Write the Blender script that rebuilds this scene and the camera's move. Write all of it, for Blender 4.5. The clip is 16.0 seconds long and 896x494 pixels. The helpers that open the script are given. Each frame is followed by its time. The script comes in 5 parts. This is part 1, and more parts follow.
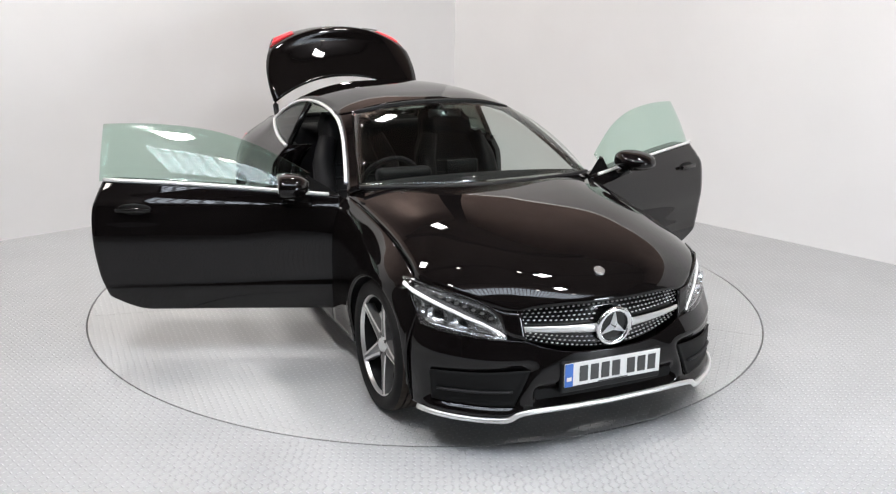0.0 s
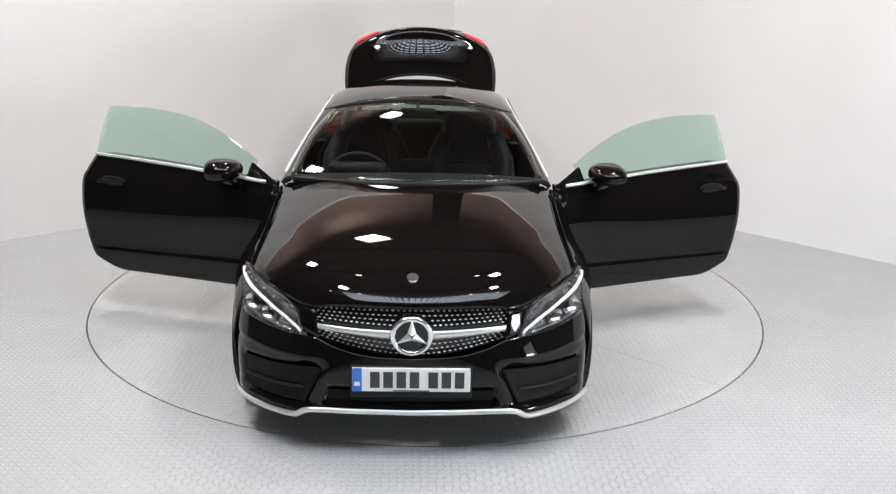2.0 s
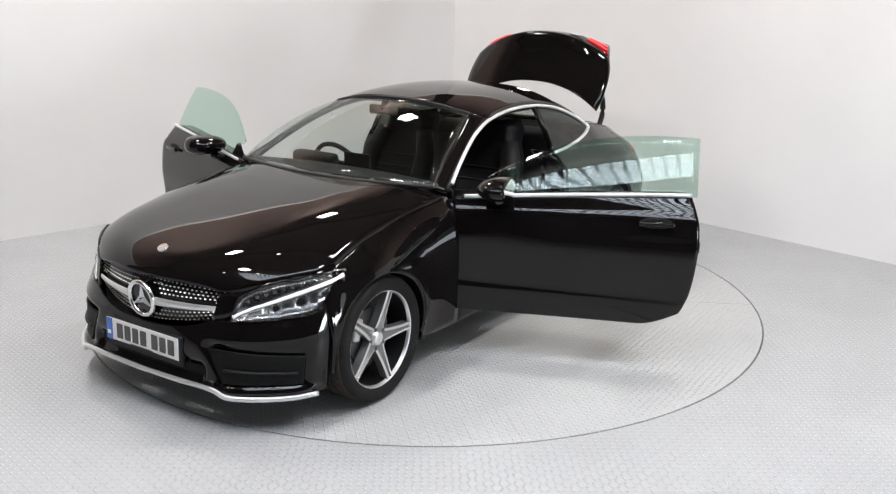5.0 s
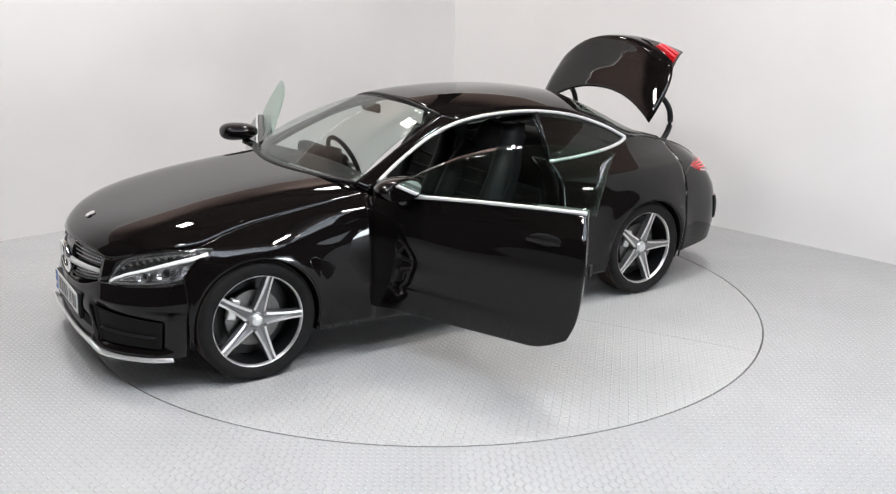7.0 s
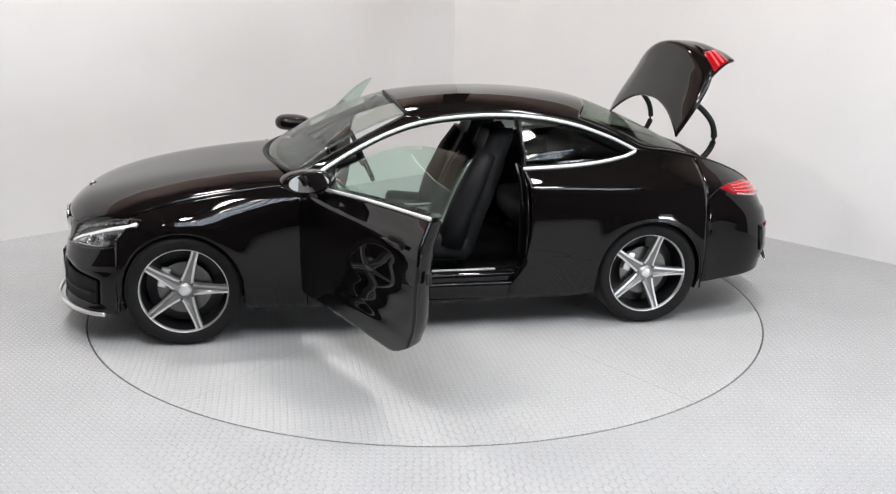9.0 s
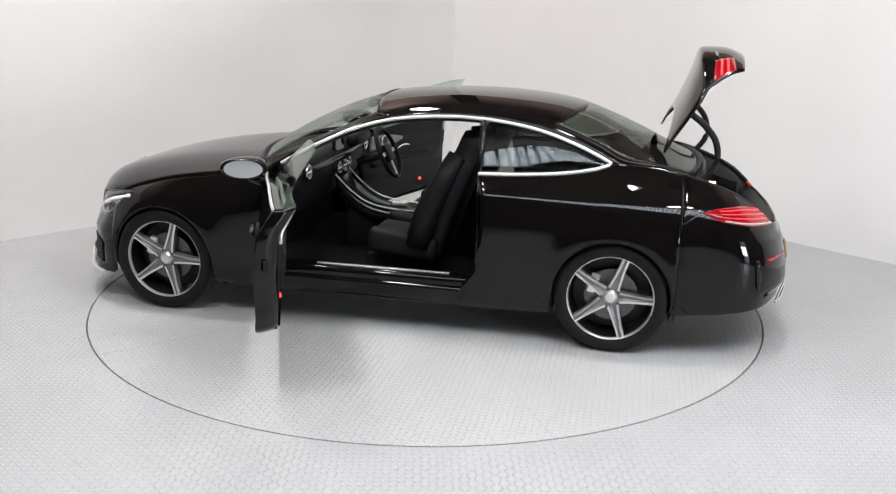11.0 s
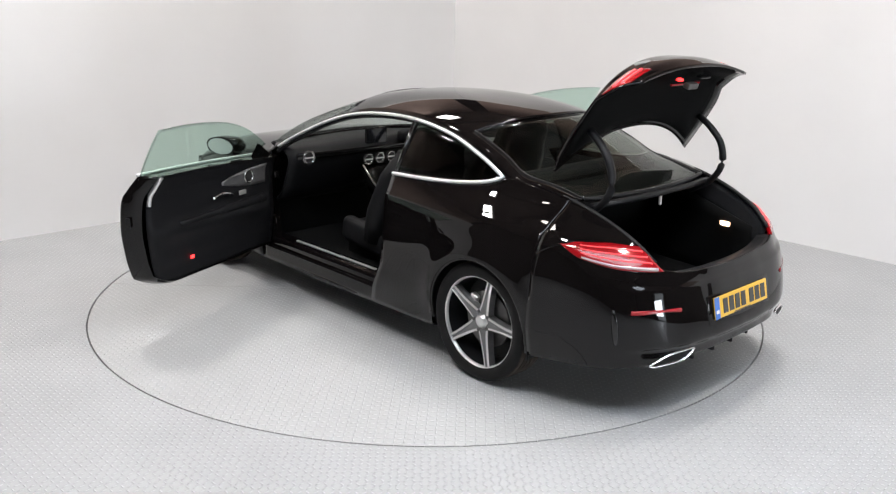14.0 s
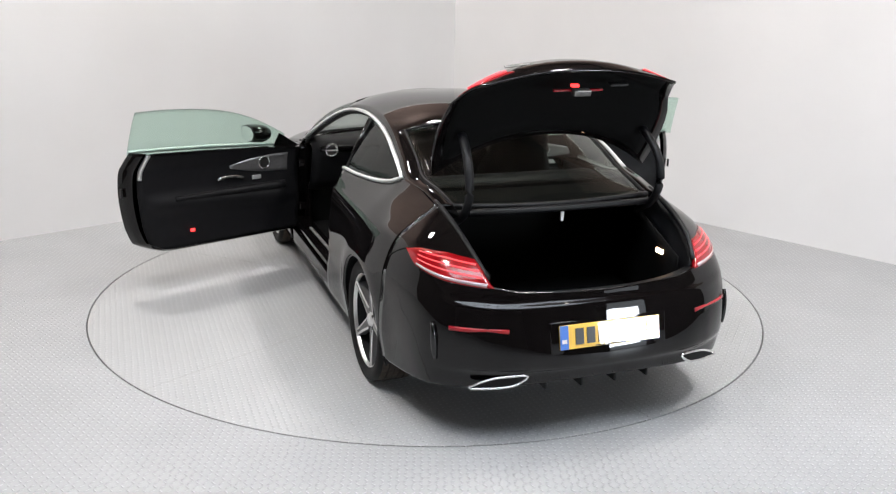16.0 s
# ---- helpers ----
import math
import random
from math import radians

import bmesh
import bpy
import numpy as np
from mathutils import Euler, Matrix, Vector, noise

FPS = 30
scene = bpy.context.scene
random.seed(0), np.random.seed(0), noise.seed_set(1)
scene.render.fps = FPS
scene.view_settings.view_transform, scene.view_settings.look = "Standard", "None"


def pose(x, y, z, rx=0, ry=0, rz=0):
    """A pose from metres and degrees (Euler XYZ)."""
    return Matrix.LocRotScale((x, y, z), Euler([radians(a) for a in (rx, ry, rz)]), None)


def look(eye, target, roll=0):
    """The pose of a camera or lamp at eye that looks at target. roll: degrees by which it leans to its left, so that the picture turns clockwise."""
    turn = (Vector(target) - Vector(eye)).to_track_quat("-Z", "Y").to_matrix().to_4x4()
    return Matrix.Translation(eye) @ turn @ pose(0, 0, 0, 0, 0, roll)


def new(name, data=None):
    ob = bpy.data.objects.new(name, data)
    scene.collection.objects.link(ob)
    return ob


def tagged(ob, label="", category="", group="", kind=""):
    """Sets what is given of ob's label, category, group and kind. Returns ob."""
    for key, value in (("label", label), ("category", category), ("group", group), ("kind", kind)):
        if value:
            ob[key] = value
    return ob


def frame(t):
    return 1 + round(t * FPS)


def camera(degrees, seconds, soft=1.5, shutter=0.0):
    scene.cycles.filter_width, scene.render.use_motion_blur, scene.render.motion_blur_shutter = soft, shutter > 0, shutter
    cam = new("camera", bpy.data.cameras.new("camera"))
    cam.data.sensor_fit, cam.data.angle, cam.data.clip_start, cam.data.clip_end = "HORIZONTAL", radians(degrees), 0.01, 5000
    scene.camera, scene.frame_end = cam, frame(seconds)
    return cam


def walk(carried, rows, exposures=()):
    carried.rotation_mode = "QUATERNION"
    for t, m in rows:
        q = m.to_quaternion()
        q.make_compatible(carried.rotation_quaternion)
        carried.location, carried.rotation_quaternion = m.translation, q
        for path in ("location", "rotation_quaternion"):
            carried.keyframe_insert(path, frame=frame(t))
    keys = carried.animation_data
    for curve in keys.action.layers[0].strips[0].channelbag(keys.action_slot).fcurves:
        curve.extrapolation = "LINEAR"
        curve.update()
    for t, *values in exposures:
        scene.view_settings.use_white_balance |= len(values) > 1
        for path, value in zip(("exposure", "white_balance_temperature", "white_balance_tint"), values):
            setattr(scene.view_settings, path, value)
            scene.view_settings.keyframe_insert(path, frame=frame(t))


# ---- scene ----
# Camera: stands still on a stand; the car turns before it.
cam = camera(53.12, 16.0, soft=1.25)
EYE = (0.0, -5.971, 2.038)
CAM = Matrix.Translation(EYE) @ pose(0, 0, 0, 0, 0, -1.276) @ pose(0, 0, 0, 90 - 16.03, 0, 0) @ pose(0, 0, 0, 0, 0, 1.17)
walk(cam, [(0.0, CAM), (16.0, CAM)], [(0.0, 0.0), (16.0, 0.0)])

# ---- world and lights ----
world = bpy.data.worlds.new("world")
scene.world = world
world.use_nodes = True
wn = world.node_tree
sky = wn.nodes.new("ShaderNodeTexSky")
sky.sky_type, sky.sun_disc = "NISHITA", False
sky.sun_elevation, sky.sun_rotation = radians(40), radians(120)
wn.links.new(sky.outputs["Color"], wn.nodes["Background"].inputs["Color"])
wn.nodes["Background"].inputs["Strength"].default_value = 0.08

TURN_R = 2.234          # turntable radius
CORNER = (0.26, 4.43)   # where the two white walls meet
CEIL = 5.4
WALL_H = 3.1            # height of the white walls; the hall goes on above them


def area_lamp(name, eye, target, sx, sy, watts, colour):
    d = bpy.data.lights.new(name, "AREA")
    d.shape, d.size, d.size_y, d.energy, d.color = "RECTANGLE", sx, sy, watts, colour
    ob = new(name, d)
    ob.matrix_basis = look(eye, target)
    return ob


# ---- materials ----
def mat(name, colour, rough=0.5, metal=0.0, coat=0.0, spec=0.5, noise_amt=0.0, noise_scale=8.0, bump=0.0, bump_scale=200.0, rough_var=0.0, emit=None, glow=0.0):
    m = bpy.data.materials.new(name)
    m.use_nodes = True
    n, l = m.node_tree.nodes, m.node_tree.links
    b = n["Principled BSDF"]
    b.inputs["Base Color"].default_value = (*colour, 1)
    b.inputs["Roughness"].default_value = rough
    b.inputs["Metallic"].default_value = metal
    b.inputs["Coat Weight"].default_value = coat
    b.inputs["Coat Roughness"].default_value = 0.02
    b.inputs["Specular IOR Level"].default_value = spec
    if emit:
        b.inputs["Emission Color"].default_value = (*emit, 1)
        b.inputs["Emission Strength"].default_value = glow
    tc = n.new("ShaderNodeTexCoord")
    if noise_amt:
        t = n.new("ShaderNodeTexNoise")
        t.inputs["Scale"].default_value, t.inputs["Detail"].default_value = noise_scale, 6
        l.new(tc.outputs["Object"], t.inputs["Vector"])
        r = n.new("ShaderNodeMapRange")
        r.inputs["From Min"].default_value, r.inputs["From Max"].default_value = 0.3, 0.7
        r.inputs["To Min"].default_value, r.inputs["To Max"].default_value = 1 - noise_amt, 1 + noise_amt
        l.new(t.outputs["Fac"], r.inputs["Value"])
        mx = n.new("ShaderNodeMix")
        mx.data_type, mx.blend_type = "RGBA", "MULTIPLY"
        mx.inputs["Factor"].default_value = 1
        mx.inputs["A"].default_value = (*colour, 1)
        l.new(r.outputs["Result"], mx.inputs["B"])
        l.new(mx.outputs["Result"], b.inputs["Base Color"])
        if rough_var:
            r2 = n.new("ShaderNodeMapRange")
            r2.inputs["From Min"].default_value, r2.inputs["From Max"].default_value = 0.3, 0.7
            r2.inputs["To Min"].default_value, r2.inputs["To Max"].default_value = max(0, rough - rough_var), rough + rough_var
            l.new(t.outputs["Fac"], r2.inputs["Value"])
            l.new(r2.outputs["Result"], b.inputs["Roughness"])
    if bump:
        t2 = n.new("ShaderNodeTexNoise")
        t2.inputs["Scale"].default_value, t2.inputs["Detail"].default_value = bump_scale, 3
        l.new(tc.outputs["Object"], t2.inputs["Vector"])
        bp = n.new("ShaderNodeBump")
        bp.inputs["Strength"].default_value, bp.inputs["Distance"].default_value = bump, 0.002
        l.new(t2.outputs["Fac"], bp.inputs["Height"])
        l.new(bp.outputs["Normal"], b.inputs["Normal"])
    return m


def treadplate(name, colour, cell=0.034):
    """Painted steel chequer plate: raised lozenges, turned by 90 degrees from cell to cell."""
    m = mat(name, colour, 0.34, 0.0, 0.0, 0.5, 0.05, 1.7, 0, 0, 0.06)
    n, l = m.node_tree.nodes, m.node_tree.links
    b = n["Principled BSDF"]
    tc = n.new("ShaderNodeTexCoord")
    sep = n.new("ShaderNodeSeparateXYZ")
    l.new(tc.outputs["Object"], sep.inputs[0])

    def math_node(op, a, c=None, d=None):
        k = n.new("ShaderNodeMath")
        k.operation = op
        for i, v in enumerate((a, c, d)):
            if v is None:
                continue
            if isinstance(v, (int, float)):
                k.inputs[i].default_value = v
            else:
                l.new(v, k.inputs[i])
        return k.outputs[0]

    u = math_node("DIVIDE", sep.outputs[0], cell)
    v = math_node("DIVIDE", sep.outputs[1], cell)
    iu, iv = math_node("FLOOR", u), math_node("FLOOR", v)
    fu = math_node("SUBTRACT", math_node("SUBTRACT", u, iu), 0.5)
    fv = math_node("SUBTRACT", math_node("SUBTRACT", v, iv), 0.5)
    odd = math_node("ABSOLUTE", math_node("MODULO", math_node("ADD", iu, iv), 2.0))
    a = math_node("ADD", fu, fv)
    c = math_node("SUBTRACT", fu, fv)
    # swap the long and the short way in odd cells
    long_ = math_node("ADD", math_node("MULTIPLY", a, math_node("SUBTRACT", 1.0, odd)), math_node("MULTIPLY", c, odd))
    short = math_node("ADD", math_node("MULTIPLY", c, math_node("SUBTRACT", 1.0, odd)), math_node("MULTIPLY", a, odd))
    d = math_node("ADD", math_node("POWER", math_node("ABSOLUTE", math_node("DIVIDE", long_, 0.56)), 2.0), math_node("POWER", math_node("ABSOLUTE", math_node("DIVIDE", short, 0.17)), 2.0))
    h = math_node("MAXIMUM", math_node("SUBTRACT", 1.0, d), 0.0)
    h = math_node("POWER", h, 0.6)
    # raised lozenges are smoother and lighter, which strengthens the pattern
    old = b.inputs["Base Color"].links[0].from_socket
    lozenge_mix = n.new("ShaderNodeMix")
    lozenge_mix.data_type, lozenge_mix.blend_type = "RGBA", "MIX"
    l.new(math_node("MULTIPLY", h, 0.35), lozenge_mix.inputs["Factor"])
    l.new(old, lozenge_mix.inputs["A"])
    lozenge_mix.inputs["B"].default_value = (0.74, 0.74, 0.74, 1)
    l.new(lozenge_mix.outputs["Result"], b.inputs["Base Color"])
    l.new(math_node("SUBTRACT", 0.56, math_node("MULTIPLY", h, 0.26)), b.inputs["Roughness"])
    bp = n.new("ShaderNodeBump")
    bp.inputs["Strength"].default_value, bp.inputs["Distance"].default_value = 1.0, 0.006
    l.new(h, bp.inputs["Height"])
    l.new(bp.outputs["Normal"], b.inputs["Normal"])
    return m


M = {}
M["wall"] = mat("white_wall_paint", (0.775, 0.765, 0.757), 0.75, 0, 0, 0.3, 0.02, 1.2, 0.05, 60)
M["floor"] = treadplate("painted_treadplate_floor", (0.405, 0.410, 0.413))
M["table"] = treadplate("painted_treadplate_table", (0.435, 0.440, 0.438))
M["gap"] = mat("dark_gap", (0.12, 0.12, 0.11), 0.8)
M["seam"] = mat("plate_seam", (0.42, 0.42, 0.41), 0.6)
M["dark_wall"] = mat("dark_hall_wall", (0.055, 0.05, 0.047), 0.8, 0, 0, 0.3, 0.2, 1.5)
M["ceiling"] = mat("hall_ceiling", (0.15, 0.125, 0.11), 0.8, 0, 0, 0.3, 0.2, 0.8)
M["upper"] = mat("brown_hall_cladding", (0.36, 0.27, 0.235), 0.8, 0, 0, 0.3, 0.2, 0.8)
M["beam"] = mat("painted_steel_beam", (0.06, 0.055, 0.05), 0.5, 0, 0, 0.4, 0.1, 3)
M["lamp_body"] = mat("white_lamp_housing", (0.7, 0.7, 0.7), 0.4)
M["tube"] = mat("lit_tube", (1, 1, 1), 0.4, emit=(1.0, 0.95, 0.88), glow=14.0)
# glow added to the wall's top edge so it reflects as a bright line
M["strip"] = mat("glowing_wall_edge", (1, 1, 1), 0.4, emit=(1.0, 0.95, 0.9), glow=3.0)
M["spot"] = mat("lit_spot", (1, 1, 1), 0.4, emit=(1.0, 0.93, 0.84), glow=40.0)
M["daylight"] = mat("overcast_daylight", (0.8, 0.85, 0.9), 0.8, emit=(0.86, 0.93, 1.0), glow=2.2)
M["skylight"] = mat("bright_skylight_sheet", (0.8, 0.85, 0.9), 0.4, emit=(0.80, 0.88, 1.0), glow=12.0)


# ---- mesh helpers ----
def mesh_ob(name, bm, material, smooth=False):
    bmesh.ops.recalc_face_normals(bm, faces=bm.faces)
    me = bpy.data.meshes.new(name)
    bm.to_mesh(me)
    bm.free()
    if smooth:
        me.polygons.foreach_set("use_smooth", [True] * len(me.polygons))
    me.materials.append(material)
    return new(name, me)


def part(name, bm, material, parent, label="", smooth=False, m=None):
    """Link a bmesh as one mesh object under a thing or a part."""
    ob = mesh_ob(name, bm, material, smooth)
    ob.parent = parent
    if m is not None:
        ob.matrix_basis = m
    if label:
        tagged(ob, label)
    return ob


def box(bm, c, s, m=None, bevel=0.0):
    r = bmesh.ops.create_cube(bm, size=1.0)
    vs = r["verts"]
    bmesh.ops.scale(bm, vec=s, verts=vs)
    if bevel:
        es = list({e for v in vs for e in v.link_edges})
        out = bmesh.ops.bevel(bm, geom=es, offset=bevel, segments=2, affect="EDGES", profile=0.6)
        vs = list({v for f in out["faces"] for v in f.verts} | {v for v in vs if v.is_valid})
    bmesh.ops.translate(bm, vec=c, verts=vs)
    if m is not None:
        bmesh.ops.transform(bm, matrix=m, verts=vs)
    return vs


def prism(bm, pts, z0, z1):
    """An upright prism over a plan outline."""
    lo = [bm.verts.new((x, y, z0)) for x, y in pts]
    hi = [bm.verts.new((x, y, z1)) for x, y in pts]
    n = len(pts)
    bm.faces.new(lo[::-1])
    bm.faces.new(hi)
    for i in range(n):
        bm.faces.new((lo[i], lo[(i + 1) % n], hi[(i + 1) % n], hi[i]))


# ---- the room ----
def wall(name, a, b, out, z1, material, label):
    """A wall 0.2 m thick whose face runs from a to b; out points away from the room."""
    bm = bmesh.new()
    prism(bm, [a, b, (b[0] + out[0] * 0.2, b[1] + out[1] * 0.2), (a[0] + out[0] * 0.2, a[1] + out[1] * 0.2)], -0.02, z1)
    return tagged(mesh_ob(name, bm, material), label, "wall", kind="structure")


LD = Vector((-0.749, -0.663))   # along the wall on one side of the corner
RD = Vector((0.689, -0.725))    # along the other
cx, cy = CORNER
LA, RA = 8.5, 8.5
lw_end = (cx + LD.x * LA, cy + LD.y * LA)
rw_end = (cx + RD.x * RA, cy + RD.y * RA)
wall("wall_west", lw_end, (cx, cy), (-0.663, 0.749), WALL_H, M["wall"], "plain white painted studio wall meeting the plate floor")
wall("wall_east", (cx, cy), rw_end, (0.725, 0.689), WALL_H, M["wall"], "plain white painted studio wall, slightly cooler in tone")
for nm, a, b in (("wall_west_upper", lw_end, (cx, cy)), ("wall_east_upper", (cx, cy), rw_end)):
    o = (-0.663, 0.749) if nm == "wall_west_upper" else (0.725, 0.689)
    bm = bmesh.new()
    prism(bm, [(a[0] + o[0] * .3, a[1] + o[1] * .3), (b[0] + o[0] * .3, b[1] + o[1] * .3), (b[0] + o[0] * .5, b[1] + o[1] * .5), (a[0] + o[0] * .5, a[1] + o[1] * .5)], 2.6, CEIL)
    tagged(mesh_ob(nm, bm, M["upper"]), "brownish hall cladding above the white studio wall", "wall", kind="structure")
# added edge on the wall tops; its glow stands in for light caught there
for nm, a, b, o in (("trim_west", lw_end, (cx, cy), (-0.663, 0.749)), ("trim_east", (cx, cy), rw_end, (0.725, 0.689))):
    bm = bmesh.new()
    prism(bm, [(a[0] + o[0] * .02, a[1] + o[1] * .02), (b[0] + o[0] * .02, b[1] + o[1] * .02), (b[0] + o[0] * .05, b[1] + o[1] * .05), (a[0] + o[0] * .05, a[1] + o[1] * .05)], WALL_H + .003, WALL_H + .03)
    tagged(mesh_ob(nm, bm, M["strip"]), "thin edge along the top of the studio wall, given a glow", "trim", kind="structure")
SX = lambda y: rw_end[0] - (rw_end[1] - y) / (rw_end[1] + 11.0)
wall("wall_south", rw_end, (SX(-5.2), -5.2), (1, 0), CEIL, M["dark_wall"], "dark unlit hall wall behind the camera stand")
wall("wall_south_end", (SX(-6.6), -6.6), (SX(-11.0), -11.0), (1, 0), CEIL, M["dark_wall"], "dark unlit hall wall behind the camera stand")
bm = bmesh.new()
prism(bm, [(SX(-5.2), -5.2), (SX(-6.6), -6.6), (SX(-6.6) + 0.2, -6.6), (SX(-5.2) + 0.2, -5.2)], 2.3, CEIL)
tagged(mesh_ob("wall_south_lintel", bm, M["dark_wall"]), "dark wall above the open hall gate", "wall", kind="structure")
bm = bmesh.new()
box(bm, (SX(-5.8) + 0.9, -5.8, 1.4), (0.02, 4.6, 3.2))
tagged(mesh_ob("backdrop", bm, M["daylight"]), "plain bright daylight outside the open gate", "backdrop", kind="structure")
wall("wall_southwest", (lw_end[0] + 1.0, -11.0), lw_end, (-1, 0), CEIL, M["dark_wall"], "dark unlit hall wall behind the camera stand")
wall("wall_back", (rw_end[0] - 1.0, -11.0), (lw_end[0] + 1.0, -11.0), (0, -1), CEIL, M["dark_wall"], "dark unlit hall end wall")

SEG = 192
ring = [(math.cos(2 * math.pi * i / SEG), math.sin(2 * math.pi * i / SEG)) for i in range(SEG)]


def floor_sheet():
    """The floor, with a round hole for the turntable."""
    bm = bmesh.new()
    R = TURN_R + 0.005
    inner = [bm.verts.new((x * R, y * R, 0)) for x, y in ring]
    low = [bm.verts.new((x * R, y * R, -0.03)) for x, y in ring]
    outer = []
    for x, y in ring:
        k = 12.0 / max(abs(x), abs(y))
        outer.append(bm.verts.new((x * k, y * k, 0)))
    for i in range(SEG):
        j = (i + 1) % SEG
        bm.faces.new((inner[i], outer[i], outer[j], inner[j]))
        bm.faces.new((inner[i], inner[j], low[j], low[i]))
    return tagged(mesh_ob("floor", bm, M["floor"]), "pale grey painted chequer plate floor", "floor", kind="structure")


floor_sheet()
bm = bmesh.new()
prism(bm, [(x * (TURN_R + 0.3), y * (TURN_R + 0.3)) for x, y in ring], -0.06, -0.03)
tagged(mesh_ob("floor_pit", bm, M["gap"]), "dark narrow gap round the turntable", "floor", kind="structure")


bm = bmesh.new()
box(bm, (0, 0, 0.0005), (6.0, 0.005, 0.001), Matrix.Translation((3.96, -0.6, 0)) @ pose(0, 0, 0, 0, 0, 44))
tagged(mesh_ob("floor_seam", bm, M["seam"]), "thin joint between floor plates", "floor", kind="structure")


def ceiling_sheet():
    bm = bmesh.new()
    box(bm, (0, 0, CEIL + 0.1), (24, 24, 0.2))
    return tagged(mesh_ob("ceiling", bm, M["ceiling"]), "brownish hall ceiling", "ceiling", kind="structure")


ceiling_sheet()


def ceiling_beam(x0, y0, x1, y1):
    bm = bmesh.new()
    L = math.hypot(x1 - x0, y1 - y0)
    box(bm, (0, 0, 0.06), (L, 0.16, 0.02))
    box(bm, (0, 0, 0), (L, 0.03, 0.14))
    box(bm, (0, 0, -0.06), (L, 0.16, 0.02))
    ob = mesh_ob("ceiling_beam", bm, M["beam"])
    ob.matrix_basis = pose((x0 + x1) / 2, (y0 + y1) / 2, CEIL - 0.07, 0, 0, math.degrees(math.atan2(y1 - y0, x1 - x0)))
    return tagged(ob, "dark steel beam under the hall ceiling", "beam", "ceiling beams", "structure")


for k in range(5):
    ceiling_beam(-6.5 + 0.4 * k, -8.0 + 2.6 * k, 6.5 - 0.4 * k, -8.0 + 2.6 * k)


def turntable():
    t = tagged(new("turntable"), "round pale grey chequer plate turntable flush with the floor", "turntable")
    bm = bmesh.new()
    R = TURN_R - 0.005
    prism(bm, [(x * R, y * R) for x, y in ring], -0.028, 0.0)
    part("deck", bm, M["table"], t)
    for ang in (46, 119, 191, 262, 333):
        bm = bmesh.new()
        box(bm, (0.3 + (R - 0.31) / 2, 0, 0.0005), (R - 0.31, 0.004, 0.001), pose(0, 0, 0, 0, 0, ang))
        part("seam", bm, M["seam"], t)
    return t


TABLE = turntable()


def panel_light(x, y, rz, z=CEIL - 0.35):
    t = tagged(new("ceiling_light"), "square white ceiling panel light, switched on", "ceiling light", "ceiling lights")
    bm = bmesh.new()
    box(bm, (0, 0, 0.03), (0.46, 0.46, 0.05), bevel=0.008)
    part("housing", bm, M["lamp_body"], t)
    bm = bmesh.new()
    box(bm, (0, 0, 0.0), (0.42, 0.42, 0.012))
    part("diffuser", bm, M["tube"], t)
    for sx in (-0.18, 0.18):
        bm = bmesh.new()
        box(bm, (sx, 0, 0.2), (0.01, 0.01, 0.3))
        part("hanger", bm, M["beam"], t)
    t.matrix_basis = pose(x, y, z, 0, 0, rz)
    return t


for x, y, rz, watts in ((-2.1, -2.9, 44, 108), (2.5, -2.8, -44, 104), (-2.6, 0.4, 44, 108), (1.7, -.6, -44, 100), (-0.75, 2.95, 41, 46)):
    panel_light(x, y, rz)
    area_lamp("panel_lamp", (x, y, CEIL - 0.41), (x, y, 0), 0.40, 0.40, watts, (1.0, 0.962, 0.945)).matrix_basis = pose(x, y, CEIL - 0.41, 0, 0, rz)


def spotlight(x, y, z=CEIL - 0.5):
    t = tagged(new("spotlight"), "small round ceiling spotlight, switched on", "spotlight", "ceiling spotlights")
    bm = bmesh.new()
    bmesh.ops.create_cone(bm, cap_ends=True, segments=20, radius1=0.09, radius2=0.06, depth=0.16, matrix=pose(0, 0, 0.08))
    part("can", bm, M["beam"], t)
    bm = bmesh.new()
    bmesh.ops.create_cone(bm, cap_ends=True, segments=20, radius1=0.075, radius2=0.075, depth=0.012, matrix=pose(0, 0, -0.008))
    part("lens", bm, M["spot"], t)
    bm = bmesh.new()
    box(bm, (0, 0, 0.33), (0.02, 0.02, 0.34))
    part("stem", bm, M["beam"], t)
    t.matrix_basis = pose(x, y, z)
    return t


for x, y in ((-3.2, -3.6), (-1.6, -3.6), (1.6, -3.6), (3.2, -3.6), (-1.0, -0.6), (1.0, -0.6)):
    spotlight(x, y)


def skylight(x, y, sx, sy, z, rz):
    """A translucent roof sheet behind a lattice of dark glazing bars."""
    t = tagged(new("skylight"), "bluish daylight roof glazing with a dark lattice", "skylight", kind="structure")
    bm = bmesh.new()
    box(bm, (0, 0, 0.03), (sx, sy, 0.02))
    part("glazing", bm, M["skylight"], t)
    nx, ny = int(sx / 0.17), int(sy / 0.17)
    for i in range(nx + 1):
        bm = bmesh.new()
        box(bm, (-sx / 2 + sx * i / nx, 0, 0), (0.040, sy, 0.04))
        part("glazing_bar", bm, M["beam"], t)
    for j in range(ny + 1):
        bm = bmesh.new()
        box(bm, (0, -sy / 2 + sy * j / ny, -0.003), (sx, 0.040, 0.04))
        part("glazing_bar", bm, M["beam"], t)
    t.matrix_basis = pose(x, y, z, 0, 0, rz)
    return t


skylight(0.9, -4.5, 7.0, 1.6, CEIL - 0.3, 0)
area_lamp("skylight_lamp", (0.9, -4.5, CEIL - 0.36), (0.9, -3.9, 0), 6.8, 1.4, 72, (0.84, 0.91, 1.0))
